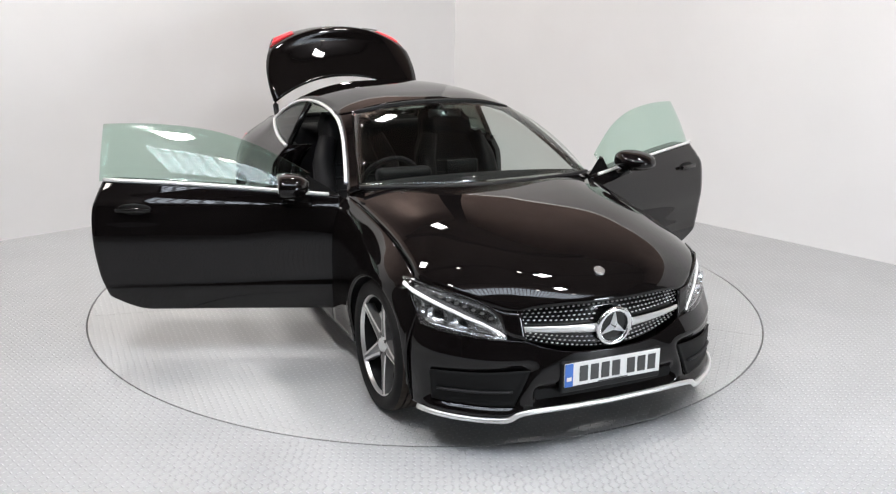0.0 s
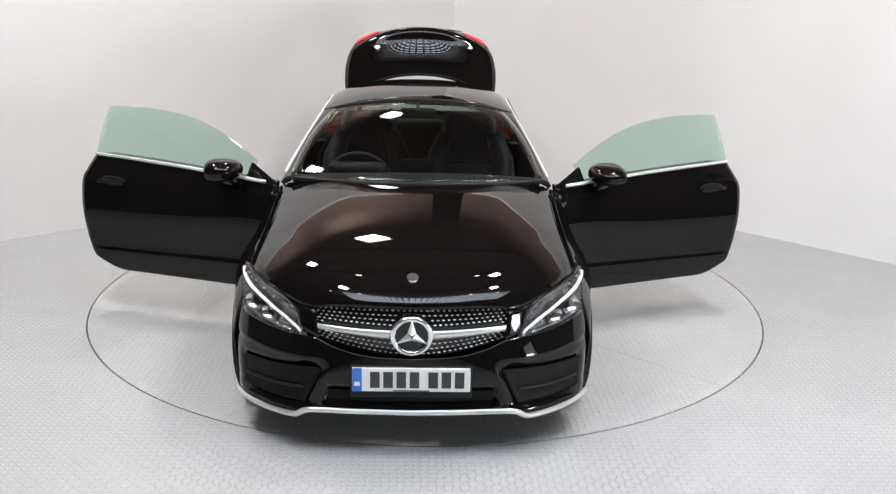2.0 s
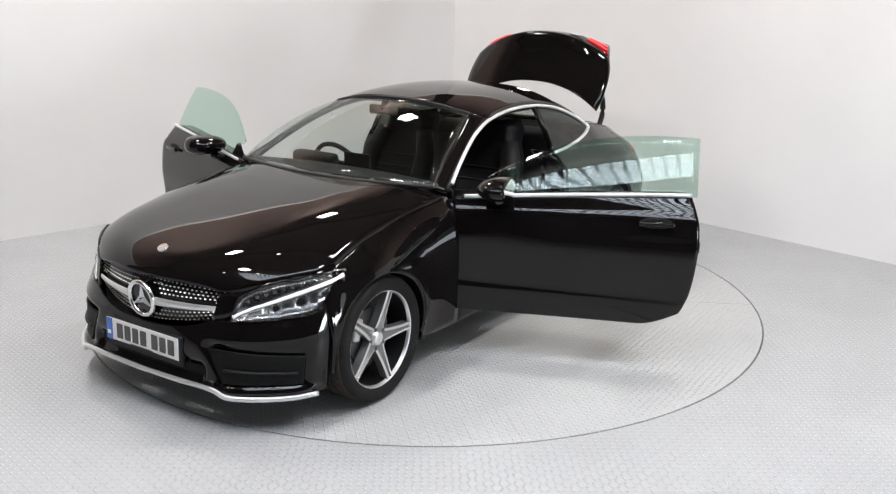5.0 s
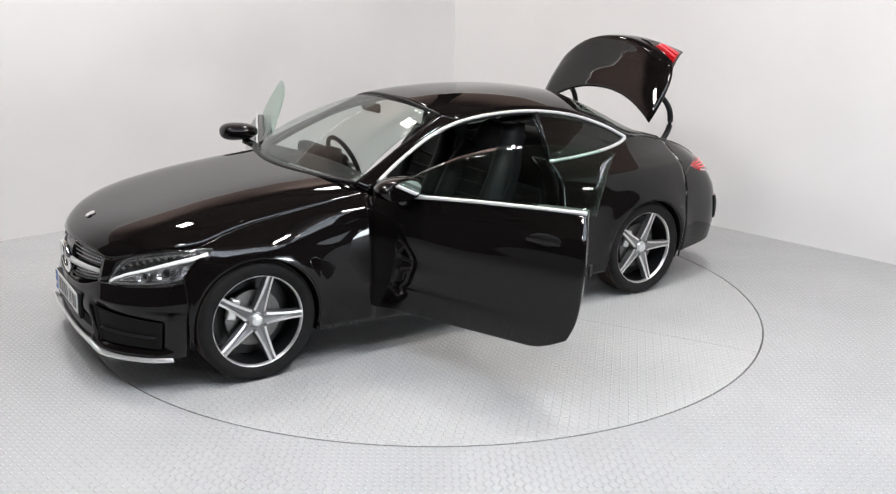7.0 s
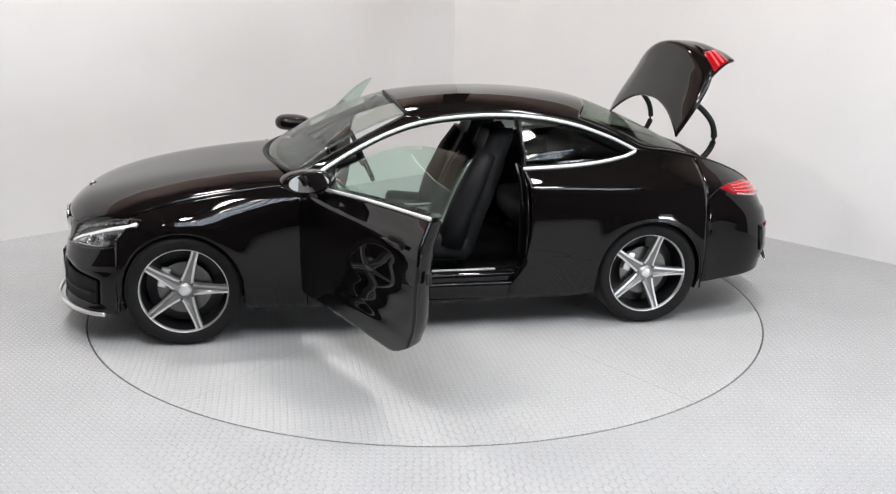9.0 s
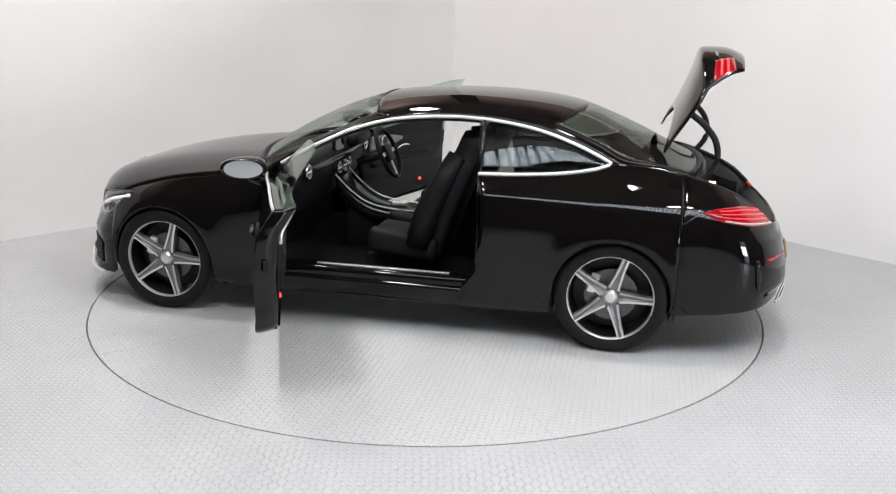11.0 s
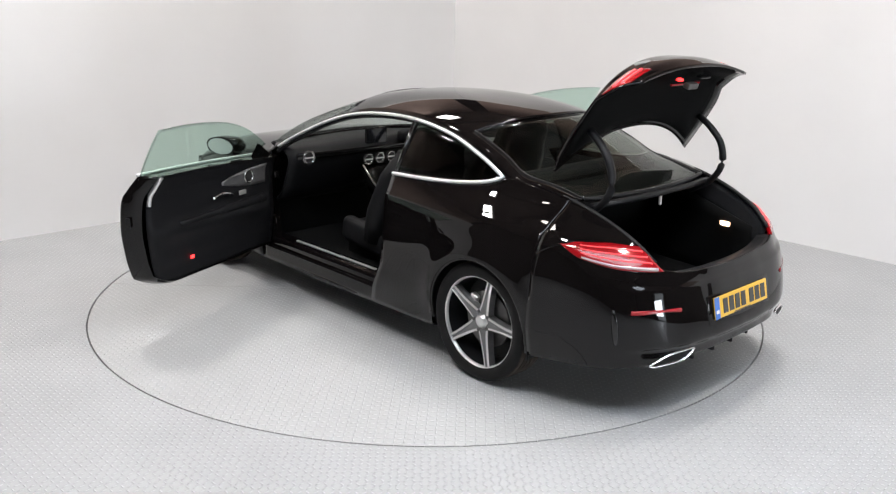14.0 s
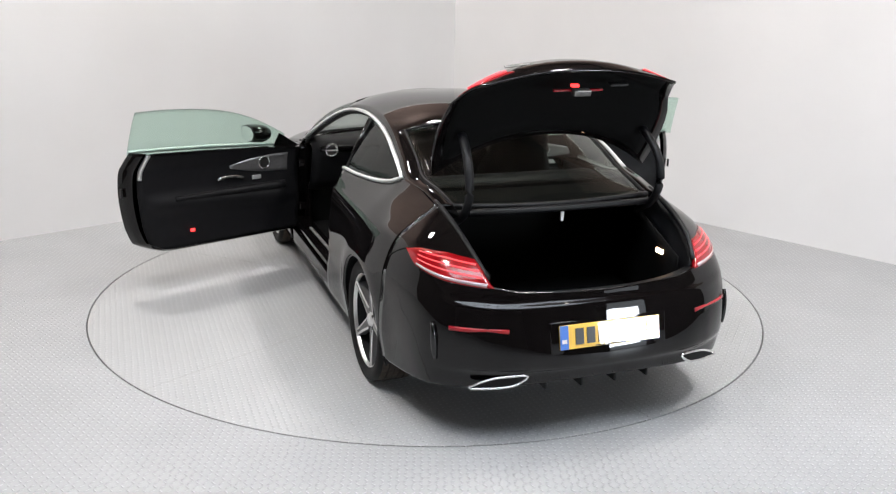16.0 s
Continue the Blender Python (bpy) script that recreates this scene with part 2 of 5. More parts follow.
area_lamp("gate_lamp", (SX(-6.0) - 0.02, -6.0, 0.85), (0.0, -1.5, 1.0), 0.8, 1.0, 125, (0.86, 0.93, 1.0))


# ---- car materials ----
M["paint"] = mat("black_car_paint", (0.0042, 0.0034, 0.0034), 0.6, 0, 1.0, 0.0, 0.05, 30)
M["paint"].node_tree.nodes["Principled BSDF"].inputs["Coat IOR"].default_value = 1.42
M["recess"] = mat("dark_intake_mesh", (0.004, 0.004, 0.004), 0.6, 0, 0, 0.2)
M["black"] = mat("satin_black_plastic", (0.008, 0.008, 0.009), 0.5, 0, 0, 0.3, 0.1, 40, 0.1, 300)
M["gloss"] = mat("gloss_black_plastic", (0.006, 0.006, 0.006), 0.12, 0, 0, 0.5)
M["rubber"] = mat("tyre_rubber", (0.0072, 0.0066, 0.0066), 0.7, 0, 0, 0.25, 0.25, 20, 0.2, 150)
M["tread"] = mat("dusty_tyre_tread", (0.045, 0.036, 0.030), 0.85, 0, 0, 0.2, 0.3, 25, 0.2, 120)
M["alloy"] = mat("machined_alloy", (0.72, 0.71, 0.70), 0.32, 0.85, 0, 0.5, 0.04, 40)
M["alloy_dark"] = mat("grey_painted_alloy", (0.24, 0.238, 0.238), 0.38, 0.6, 0, 0.5, 0.06, 30)
M["decor"] = mat("dark_brushed_aluminium", (0.22, 0.22, 0.225), 0.3, 0.7, 0, 0.5, 0.08, 60)
M["chrome"] = mat("bright_chrome", (0.90, 0.90, 0.90), 0.20, 1.0, 0, 0.5, 0.02, 60)
M["bright_trim"] = mat("bright_window_trim", (0.88, 0.88, 0.88), 0.36, 0.55)
M["satin"] = mat("satin_silver_trim", (0.78, 0.78, 0.77), 0.28, 0.75, 0, 0.5, 0.03, 50)
M["stud"] = mat("bright_grille_stud", (0.80, 0.80, 0.80), 0.35, 0.4)
M["disc"] = mat("brake_disc_steel", (0.16, 0.155, 0.15), 0.4, 0.9, 0, 0.5, 0.15, 30)
M["leather"] = mat("black_leather", (0.006, 0.006, 0.007), 0.55, 0, 0, 0.2, 0.15, 25, 0.25, 260)
M["carpet"] = mat("black_carpet", (0.006, 0.006, 0.006), 0.95, 0, 0, 0.1, 0.3, 200, 0.4, 400)
M["red"] = mat("red_lamp_lens", (0.24, 0.003, 0.006), 0.12, 0, 0.4, 0.4, 0.1, 60, emit=(1.0, 0.02, 0.03), glow=0.06)
M["red_dark"] = mat("red_reflector", (0.30, 0.006, 0.012), 0.2, 0, 0.3)
M["red_lit"] = mat("lit_red_lamp", (0.6, 0.02, 0.02), 0.3, emit=(1.0, 0.03, 0.03), glow=5.0)
M["led_red"] = mat("lit_tail_strip", (0.6, 0.05, 0.06), 0.3, emit=(1.0, 0.07, 0.09), glow=1.0)
M["clear_strip"] = mat("clear_lamp_strip", (0.62, 0.50, 0.50), 0.2, 0.2, 0.3)
M["boot_lamp"] = mat("lit_boot_lamp", (1, 0.8, 0.6), 0.3, emit=(1.0, 0.62, 0.38), glow=9.0)
M["drl"] = mat("white_running_light", (0.85, 0.85, 0.86), 0.25, 0.2, 0.4, emit=(1.0, 1.0, 1.0), glow=0.45)
M["lamp_bucket"] = mat("dark_chrome_lamp_bowl", (0.26, 0.265, 0.27), 0.25, 0.85)
M["reflector"] = mat("headlamp_reflector", (0.80, 0.81, 0.83), 0.22, 0.9)
M["plate_w"] = mat("white_plate", (0.78, 0.78, 0.76), 0.4, 0, 1.0)
M["plate_y"] = mat("yellow_plate", (0.80, 0.47, 0.02), 0.4, 0, 1.0)
M["plate_b"] = mat("blue_plate_band", (0.02, 0.14, 0.55), 0.4, 0, 1.0)
M["plate_ink"] = mat("black_plate_print", (0.006, 0.006, 0.006), 0.4, 0, 1.0)
M["ink"] = mat("black_plate_ink", (0.012, 0.012, 0.012), 0.5)
M["screen"] = mat("dark_display_glass", (0.01, 0.011, 0.013), 0.08)
M["mirror"] = mat("mirror_glass", (0.9, 0.9, 0.9), 0.02, 1.0)


def glass_mat(name, tint, gloss=1.0):
    m = bpy.data.materials.new(name)
    m.use_nodes = True
    n, l = m.node_tree.nodes, m.node_tree.links
    n.remove(n["Principled BSDF"])
    tr = n.new("ShaderNodeBsdfTransparent")
    tr.inputs["Color"].default_value = (*tint, 1)
    gl = n.new("ShaderNodeBsdfGlossy")
    gl.inputs["Roughness"].default_value = 0.01
    lw = n.new("ShaderNodeLayerWeight")
    lw.inputs["Blend"].default_value = 0.5
    pw = n.new("ShaderNodeMath")
    pw.operation = "POWER"
    pw.inputs[1].default_value = 5.0
    l.new(lw.outputs["Facing"], pw.inputs[0])
    k = n.new("ShaderNodeMath")
    k.operation = "MULTIPLY_ADD"
    k.inputs[1].default_value, k.inputs[2].default_value = 0.60 * gloss, 0.042 * gloss
    l.new(pw.outputs[0], k.inputs[0])
    mx = n.new("ShaderNodeMixShader")
    l.new(k.outputs[0], mx.inputs[0])
    l.new(tr.outputs[0], mx.inputs[1])
    l.new(gl.outputs[0], mx.inputs[2])
    l.new(mx.outputs[0], n["Material Output"].inputs["Surface"])
    return m


M["glass"] = glass_mat("windscreen_glass", (0.83, 0.87, 0.85))
M["glass_door"] = glass_mat("green_door_glass", (0.80, 0.91, 0.86))
M["glass_dark"] = glass_mat("tinted_rear_glass", (0.42, 0.45, 0.43))
M["glass_rear"] = glass_mat("rear_window_glass", (0.74, 0.78, 0.74))
M["lens"] = glass_mat("clear_lamp_lens", (0.95, 0.95, 0.95))


# ---- curves and surfaces ----
def hermite(keys, pts):
    """A smooth curve through points at the given keys."""
    keys = list(keys)
    P = [np.array(p, float) for p in pts]
    n = len(keys)
    T = []
    for i in range(n):
        a, b = max(0, i - 1), min(n - 1, i + 1)
        T.append((P[b] - P[a]) / (keys[b] - keys[a]))

    def f(k):
        up = keys[-1] > keys[0]
        i = 0
        while i < n - 2 and ((k > keys[i + 1]) if up else (k < keys[i + 1])):
            i += 1
        h = keys[i + 1] - keys[i]
        u = min(1.0, max(0.0, (k - keys[i]) / h))
        return (P[i] * (1 + 2 * u) * (1 - u) ** 2 + T[i] * h * u * (1 - u) ** 2 + P[i + 1] * u * u * (3 - 2 * u) + T[i + 1] * h * u * u * (u - 1))
    return f


def path(pts):
    """A smooth curve through points, over 0 to 1 by length."""
    d = [0.0]
    for a, b in zip(pts, pts[1:]):
        d.append(d[-1] + float(np.linalg.norm(np.array(b, float) - np.array(a, float))))
    return hermite([x / d[-1] for x in d], pts)


def steps(keys, vals):
    return lambda k: float(np.interp(k, keys, vals))


# Waterlines of the lower body: half outlines at seven heights, from the nose's middle round the side to the tail's middle.
LEVELS = (0.20, 0.40, 0.60, 0.75, 0.90, 1.02, 1.12)
WATER = (
    ((2.195, 0), (2.188, .25), (2.148, .50), (2.035, .685), (1.855, .822), (1.42, .868), (.72, .856), (.05, .852), (-.62, .862), (-1.42, .886), (-1.80, .872), (-2.175, .775), (-2.345, .51), (-2.395, .25), (-2.405, 0)),
    ((2.195, 0), (2.18, .25), (2.132, .505), (2.018, .70), (1.838, .832), (1.42, .893), (.72, .873), (.05, .872), (-.62, .880), (-1.42, .903), (-1.80, .888), (-2.20, .80), (-2.37, .52), (-2.42, .25), (-2.43, 0)),
    ((2.165, 0), (2.137, .25), (2.06, .495), (1.925, .685), (1.765, .82), (1.42, .892), (.72, .880), (.05, .882), (-.62, .890), (-1.42, .910), (-1.80, .888), (-2.205, .79), (-2.36, .52), (-2.398, .25), (-2.405, 0)),
    ((2.10, 0), (2.078, .25), (2.0, .475), (1.88, .655), (1.70, .793), (1.42, .852), (.72, .872), (.05, .872), (-.62, .880), (-1.42, .903), (-1.80, .872), (-2.15, .775), (-2.315, .53), (-2.362, .25), (-2.372, 0)),
    ((1.98, 0), (1.93, .25), (1.82, .46), (1.70, .62), (1.58, .68), (1.42, .715), (.72, .838), (.05, .848), (-.62, .855), (-1.42, .850), (-1.80, .792), (-2.05, .70), (-2.20, .50), (-2.28, .25), (-2.30, 0)),
    ((1.90, 0), (1.84, .25), (1.72, .44), (1.62, .58), (1.5, .56), (1.42, .58), (.72, .78), (.05, .79), (-.62, .775), (-1.42, .715), (-1.76, .635), (-1.95, .55), (-2.10, .44), (-2.20, .22), (-2.22, 0)),
    ((1.82, 0), (1.76, .23), (1.62, .40), (1.52, .52), (1.44, .58), (1.38, .60), (.72, .74), (.05, .73), (-.62, .715), (-1.42, .63), (-1.70, .56), (-1.86, .48), (-2.00, .36), (-2.10, .20), (-2.12, 0)),
)
WFUN = [hermite(range(15), w) for w in WATER]


def P(s, z):
    """A point of the lower body's skin at station s and height z."""
    q = hermite(LEVELS, [f(s) for f in WFUN])(z)
    return np.array((q[0], q[1], z))


SS = np.linspace(0, 14, 141)
ZZ = np.linspace(0.16, 1.14, 50)
TAB = np.array([[P(s, z)[:2] for s in SS] for z in ZZ])


def Y(x, z):
    """Half width of the body's side at x and height z."""
    k = min(max((z - ZZ[0]) / (ZZ[1] - ZZ[0]), 0), len(ZZ) - 1.001)
    i = int(k)
    a = np.interp(-x, -TAB[i, :, 0], TAB[i, :, 1])
    b = np.interp(-x, -TAB[i + 1, :, 0], TAB[i + 1, :, 1])
    y = a + (b - a) * (k - i)
    return y + crease(x, z)


def crease(x, z):
    """Shoulder crease from the wing to the tail lamp, and a crease low on the door."""
    fade = min(1.0, max(0.0, (1.25 - x) / .35)) * min(1.0, max(0.0, (x + 2.05) / .2))
    y = .010 * fade * (1 / (1 + math.exp(min(50, max(-50, (z - (.905 - .022 * max(0, x + .3))) / .006)))) - .5)
    fade = min(1.0, max(0.0, (1.0 - x) / .3)) * min(1.0, max(0.0, (x + 1.0) / .3))
    y += .010 * fade / (1 + math.exp(min(50, max(-50, (z - .44 - .02 * x) / .012))))
    # flared wheel arches
    for ax in (1.42, -1.42):
        r = math.hypot(x - ax, max(0.0, z - .335))
        y += .016 * math.exp(-(max(0.0, r - .36) / .085) ** 2) * min(1.0, max(0.0, (z - .22) / .2)) * min(1.0, max(0.0, (.93 - z) / .15))
    return y


def soft_step(d, w):
    return 1 / (1 + math.exp(min(50, max(-50, d / w))))


def grid(bm, f, nu, nv):
    """A sheet of quads over u, v in 0 to 1."""
    vs = [[bm.verts.new(Vector(f(i / nu, j / nv))) for j in range(nv + 1)] for i in range(nu + 1)]
    for i in range(nu):
        for j in range(nv):
            bm.faces.new((vs[i][j], vs[i + 1][j], vs[i + 1][j + 1], vs[i][j + 1]))
    return vs


def sheet(name, f, nu, nv, material, parent, label="", out=None, thick=0.012, s=1, m=None, keep=None):
    """A smooth body panel of some thickness whose outer face looks towards out; s mirrors it, keep leaves openings."""
    bm = bmesh.new()
    g = (lambda u, v: (f(u, v)[0], s * f(u, v)[1], f(u, v)[2]))
    grid(bm, g, nu, nv)
    if keep:
        gone = [fc for k, fc in enumerate(list(bm.faces)) if not keep((k // nv + .5) / nu, (k % nv + .5) / nv)]
        bmesh.ops.delete(bm, geom=gone, context="FACES")
    bmesh.ops.remove_doubles(bm, verts=bm.verts, dist=1e-5)
    bm.normal_update()
    o = Vector(out) if out is not None else Vector((0, 1, 0))
    o.y *= s
    if sum((fc.normal.dot(o) * fc.calc_area() for fc in bm.faces), 0.0) < 0:
        bmesh.ops.reverse_faces(bm, faces=bm.faces)
    me = bpy.data.meshes.new(name)
    bm.to_mesh(me)
    bm.free()
    me.polygons.foreach_set("use_smooth", [True] * len(me.polygons))
    me.materials.append(material)
    ob = new(name, me)
    ob.parent = parent
    if m is not None:
        ob.matrix_basis = m
    if label:
        tagged(ob, label)
    if thick:
        md = ob.modifiers.new("thickness", "SOLIDIFY")
        md.thickness, md.offset = thick, -1
    return ob


def ruled(a, b, bulge=(0, 0, 0)):
    """The sheet between two curves over 0 to 1, bulging in its middle."""
    w = np.array(bulge, float)
    return lambda u, v: a(u) * (1 - v) + b(u) * v + w * 4 * v * (1 - v)


def tube(bm, pts, r, seg=8, flat=1.0, up=(0, 0, 1), closed=False):
    """A round or flattened bar along a line of points."""
    pts = [Vector(p) for p in pts]
    rings = []
    n = len(pts)
    for i, p in enumerate(pts):
        a, b = (pts[(i - 1) % n], pts[(i + 1) % n]) if closed else (pts[max(0, i - 1)], pts[min(n - 1, i + 1)])
        t = (b - a).normalized()
        e1 = t.cross(Vector(up))
        if e1.length < 1e-4:
            e1 = t.cross(Vector((1, 0, 0)))
        e1.normalize()
        e2 = e1.cross(t)
        rr = r(i / (n - 1)) if callable(r) else r
        rings.append([bm.verts.new(p + (e1 * math.cos(k) * flat + e2 * math.sin(k)) * rr) for k in (2 * math.pi * j / seg for j in range(seg))])
    m = n if closed else n - 1
    for i in range(m):
        A, B = rings[i], rings[(i + 1) % n]
        for j in range(seg):
            bm.faces.new((A[j], A[(j + 1) % seg], B[(j + 1) % seg], B[j]))
    if not closed:
        bm.faces.new(rings[0][::-1])
        bm.faces.new(rings[-1])


def line(f, n=24, a=0.0, b=1.0):
    return [f(a + (b - a) * i / n) for i in range(n + 1)]


def mir(p, s):
    return (p[0], s * p[1], p[2])


def lathe(bm, prof, seg=48, m=None):
    """Turn a profile of (radius, offset) about the y axis."""
    rings = [[bm.verts.new((r * math.cos(2 * math.pi * k / seg), y, r * math.sin(2 * math.pi * k / seg))) for k in range(seg)] for r, y in prof]
    for A, B in zip(rings, rings[1:]):
        for k in range(seg):
            bm.faces.new((A[k], A[(k + 1) % seg], B[(k + 1) % seg], B[k]))
    if m is not None:
        bmesh.ops.transform(bm, matrix=m, verts=[v for r in rings for v in r])
    return rings


def rounded(bm, c, s, r=0.03, m=None, seg=3):
    """A soft-cornered block."""
    q = bmesh.ops.create_cube(bm, size=1.0)["verts"]
    bmesh.ops.scale(bm, vec=s, verts=q)
    es = list({e for v in q for e in v.link_edges})
    before = set(bm.verts) - set(q)
    bmesh.ops.bevel(bm, geom=es, offset=r, segments=seg, affect="EDGES", profile=0.5)
    vs = [v for v in bm.verts if v not in before]
    bmesh.ops.translate(bm, vec=c, verts=vs)
    if m is not None:
        bmesh.ops.transform(bm, matrix=m, verts=vs)


# ---- the car ----
CAR = tagged(new("car"), "glossy black two-door coupe with both doors and the boot lid open", "car")
ARCH_R, AXF, AXR, AXZ = 0.353, 1.42, -1.42, 0.335
DOOR_F, DOOR_R = 0.715, -0.605
SILL = 0.215

# edge of the bonnet, from the grille's corner along the headlamp and the wing to the windscreen
BON = path([(2.078, .43, .675), (2.04, .505, .678), (1.955, .615, .712), (1.84, .715, .738), (1.70, .778, .757), (1.55, .772, .803), (1.42, .768, .837), (1.2, .768, .874), (1.0, .772, .903), (.85, .777, .921), (.72, .782, .935)])
BON_Z = steps([.72, .85, 1.0, 1.2, 1.42, 1.55, 1.66, 1.70, 1.72, 1.79], [.933, .919, .901, .872, .835, .801, .768, .748, .70, .62])
# roof rail, from the windscreen pillar's foot to the tip of the rear quarter window
RAIL = path([(.72, .785, .950), (.56, .735, 1.05), (.40, .69, 1.135), (.22, .645, 1.215), (.02, .612, 1.275), (-.2, .598, 1.307), (-.45, .596, 1.318), (-.7, .604, 1.305), (-.95, .618, 1.262), (-1.18, .64, 1.187), (-1.32, .652, 1.125), (-1.395, .662, 1.085)])
# lower line of the side windows and the edge of the boot opening
BELT = path([(DOOR_R, .780, 1.000), (-.85, .757, 1.006), (-1.1, .722, 1.022), (-1.28, .69, 1.05), (-1.395, .662, 1.085), (-1.55, .637, 1.075), (-1.72, .622, 1.045), (-1.88, .612, 1.008), (-2.03, .602, .955), (-2.17, .585, .885), (-2.27, .555, .80)])
BELT_Z = hermite([-DOOR_R, .85, 1.1, 1.28, 1.395, 1.55, 1.72, 1.88, 2.03, 2.17, 2.27], [[1.0], [1.006], [1.022], [1.05], [1.085], [1.075], [1.045], [1.008], [.955], [.885], [.80]])


# trailing edge of the door
REAR_X = hermite([.22, .32, .40, .50, .70, .85, .93, 1.01], [[-.50], [-.53], [-.575], [-.612], [-.636], [-.634], [-.615], [-.585]])


def side_panel(name, xs, low, top, rows, s, edge=None, material=None, parent=None, label="", m=None, shift=(0, 0, 0), split=0.0, reach=0.30):
    """A panel of the body's side over the given x, between two heights; its upper row runs on the curve edge, if there is one."""
    def f(u, v):
        x = xs[min(len(xs) - 1, round(u * (len(xs) - 1)))]
        z0, z1 = low(x), top(x)
        mid = split if split and z0 < split < z1 else z0
        z = z0 + (mid - z0) * 2.5 * v if v < .4 and mid > z0 else (mid + (z1 - mid) * (v - .4) / .6 if mid > z0 else z0 + (z1 - z0) * v)
        if DOOR_R - .45 < x <= DOOR_R:
            x += (float(REAR_X(z)[0]) - DOOR_R) * (1 - (DOOR_R - x) / .45) ** 2
        y = Y(x, z)
        if edge is not None:
            y += (edge(x) - Y(x, z1)) * max(0.0, (z - z1 + reach) / reach) ** 2.5
        return (x - shift[0], y - shift[1], z - shift[2])
    return sheet(name, f, len(xs) - 1, rows, material or M["paint"], parent or CAR, label, (0, 1, 0.2), 0.012, s, m)


def arch_low(ax, base):
    def f(x):
        d = abs(x - ax)
        return AXZ + math.sqrt(max(ARCH_R ** 2 - d * d, 0)) if d < ARCH_R else base
    return f


def arch_xs(ax):
    return [ax + ARCH_R * math.cos(math.pi * k / 24) for k in range(25)]


def y_of(curve, n=80):
    pts = np.array([curve(i / n) for i in range(n + 1)])
    return lambda x: float(np.interp(-x, -pts[:, 0], pts[:, 1]))


bon_y, belt_y = y_of(BON), y_of(BELT)

for s in (1, -1):
    # front wing
    xs = [1.787] + arch_xs(AXF)[1:-1] + [AXF - ARCH_R - 0.0005] + list(np.linspace(1.04, DOOR_F + 0.004, 8))
    side_panel("front_wing", xs, arch_low(AXF, SILL), BON_Z, 40, s, lambda x: min(bon_y(min(x, 1.68)), Y(x, BON_Z(x))) if x < 1.69 else Y(x, BON_Z(x)), split=.70, reach=.20)
    # rear quarter
    xs = list(np.linspace(DOOR_R - 0.004, -1.04, 14)) + [AXR + ARCH_R + 0.0005] + arch_xs(AXR)[1:-1] + [-1.788]
    side_panel("rear_quarter", xs, arch_low(AXR, SILL), lambda x: float(BELT_Z(-x)[0]), 60, s, belt_y, split=.70)
    lamp_top = steps([-2.27, -2.2, -2.05, -1.93, -1.86, -1.795, -1.78], [.80, .845, .875, .868, .84, .80, .79])
    side_panel("quarter_corner", list(np.linspace(-1.7885, -2.25, 24)), lambda x: min(lamp_top(x), float(BELT_Z(-x)[0]) - 0.004), lambda x: float(BELT_Z(-x)[0]), 20, s, belt_y)
    # wheel arch lips and liners
    for ax in (AXF, AXR):
        bm = bmesh.new()
        tube(bm, [(ax + (ARCH_R - 0.004) * math.cos(a), s * (Y(ax + ARCH_R * math.cos(a), AXZ + ARCH_R * math.sin(a)) - 0.012), AXZ + (ARCH_R - 0.004) * math.sin(a)) for a in np.linspace(-0.2, math.pi + 0.2, 30)], 0.009, 6)
        part("arch_lip", bm, M["paint"], CAR, smooth=True)
        bm = bmesh.new()
        lo, hi = [], []
        for a in np.linspace(-0.35, math.pi + 0.35, 25):
            lo.append(bm.verts.new((ax + 0.357 * math.cos(a), s * 0.62, AXZ + 0.357 * math.sin(a))))
            hi.append(bm.verts.new((ax + 0.357 * math.cos(a), s * (Y(ax + 0.357 * math.cos(a), max(.2, AXZ + 0.357 * math.sin(a))) - 0.016), AXZ + 0.357 * math.sin(a))))
        for i in range(24):
            bm.faces.new((lo[i], lo[i + 1], hi[i + 1], hi[i]))
        bm.faces.new(lo)
        part("arch_liner", bm, M["black"], CAR, smooth=True)
    # sill with a bright tread strip
    bm = bmesh.new()
    rounded(bm, (0.055, s * 0.785, 0.285), (1.34, 0.13, 0.17), 0.03)
    sill = part("sill", bm, M["paint"], CAR, smooth=True)
    bm = bmesh.new()
    rounded(bm, (-0.02, s * 0.79, 0.373), (0.85, 0.022, 0.008), 0.003)
    part("tread_strip", bm, M["satin"], sill, "brushed silver tread strip")
    bm = bmesh.new()
    tube(bm, [(x, s * (0.822 + 0.015 * math.sin((x + .9) * 2)), 0.207) for x in np.linspace(1.03, -1.03, 20)], 0.022, 8, 1.5)
    part("sill_skirt", bm, M["paint"], CAR, smooth=True)
    side_panel("sill_panel", list(np.linspace(DOOR_F + .05, DOOR_R - .05, 14)), lambda x: .205, lambda x: .312, 4, s, lambda x: Y(x, .312) - .012)
    # door shuts at both ends of the opening
    sheet("front_door_shut", lambda u, v: (DOOR_F - 0.01 + 0.03 * math.sin(u * 3.1), Y(DOOR_F, .25 + .67 * u) - 0.014 - 0.16 * v, .25 + .67 * u), 14, 3, M["paint"], CAR, "", (-1, 0, 0), 0.01, s)
    sheet("rear_door_shut", lambda u, v: (DOOR_R + 0.005 - 0.02 * math.sin(u * 3.1), Y(DOOR_R, .25 + .75 * u) - 0.014 - 0.17 * v, .25 + .75 * u), 14, 3, M["paint"], CAR, "", (1, 0, 0), 0.01, s)
    # window pillars and rails
    rail_t = 0.93
    inner = path([(.775, .725, .985), (.58, .672, 1.075), (.38, .612, 1.17), (.2, .56, 1.252), (.08, .525, 1.306)])
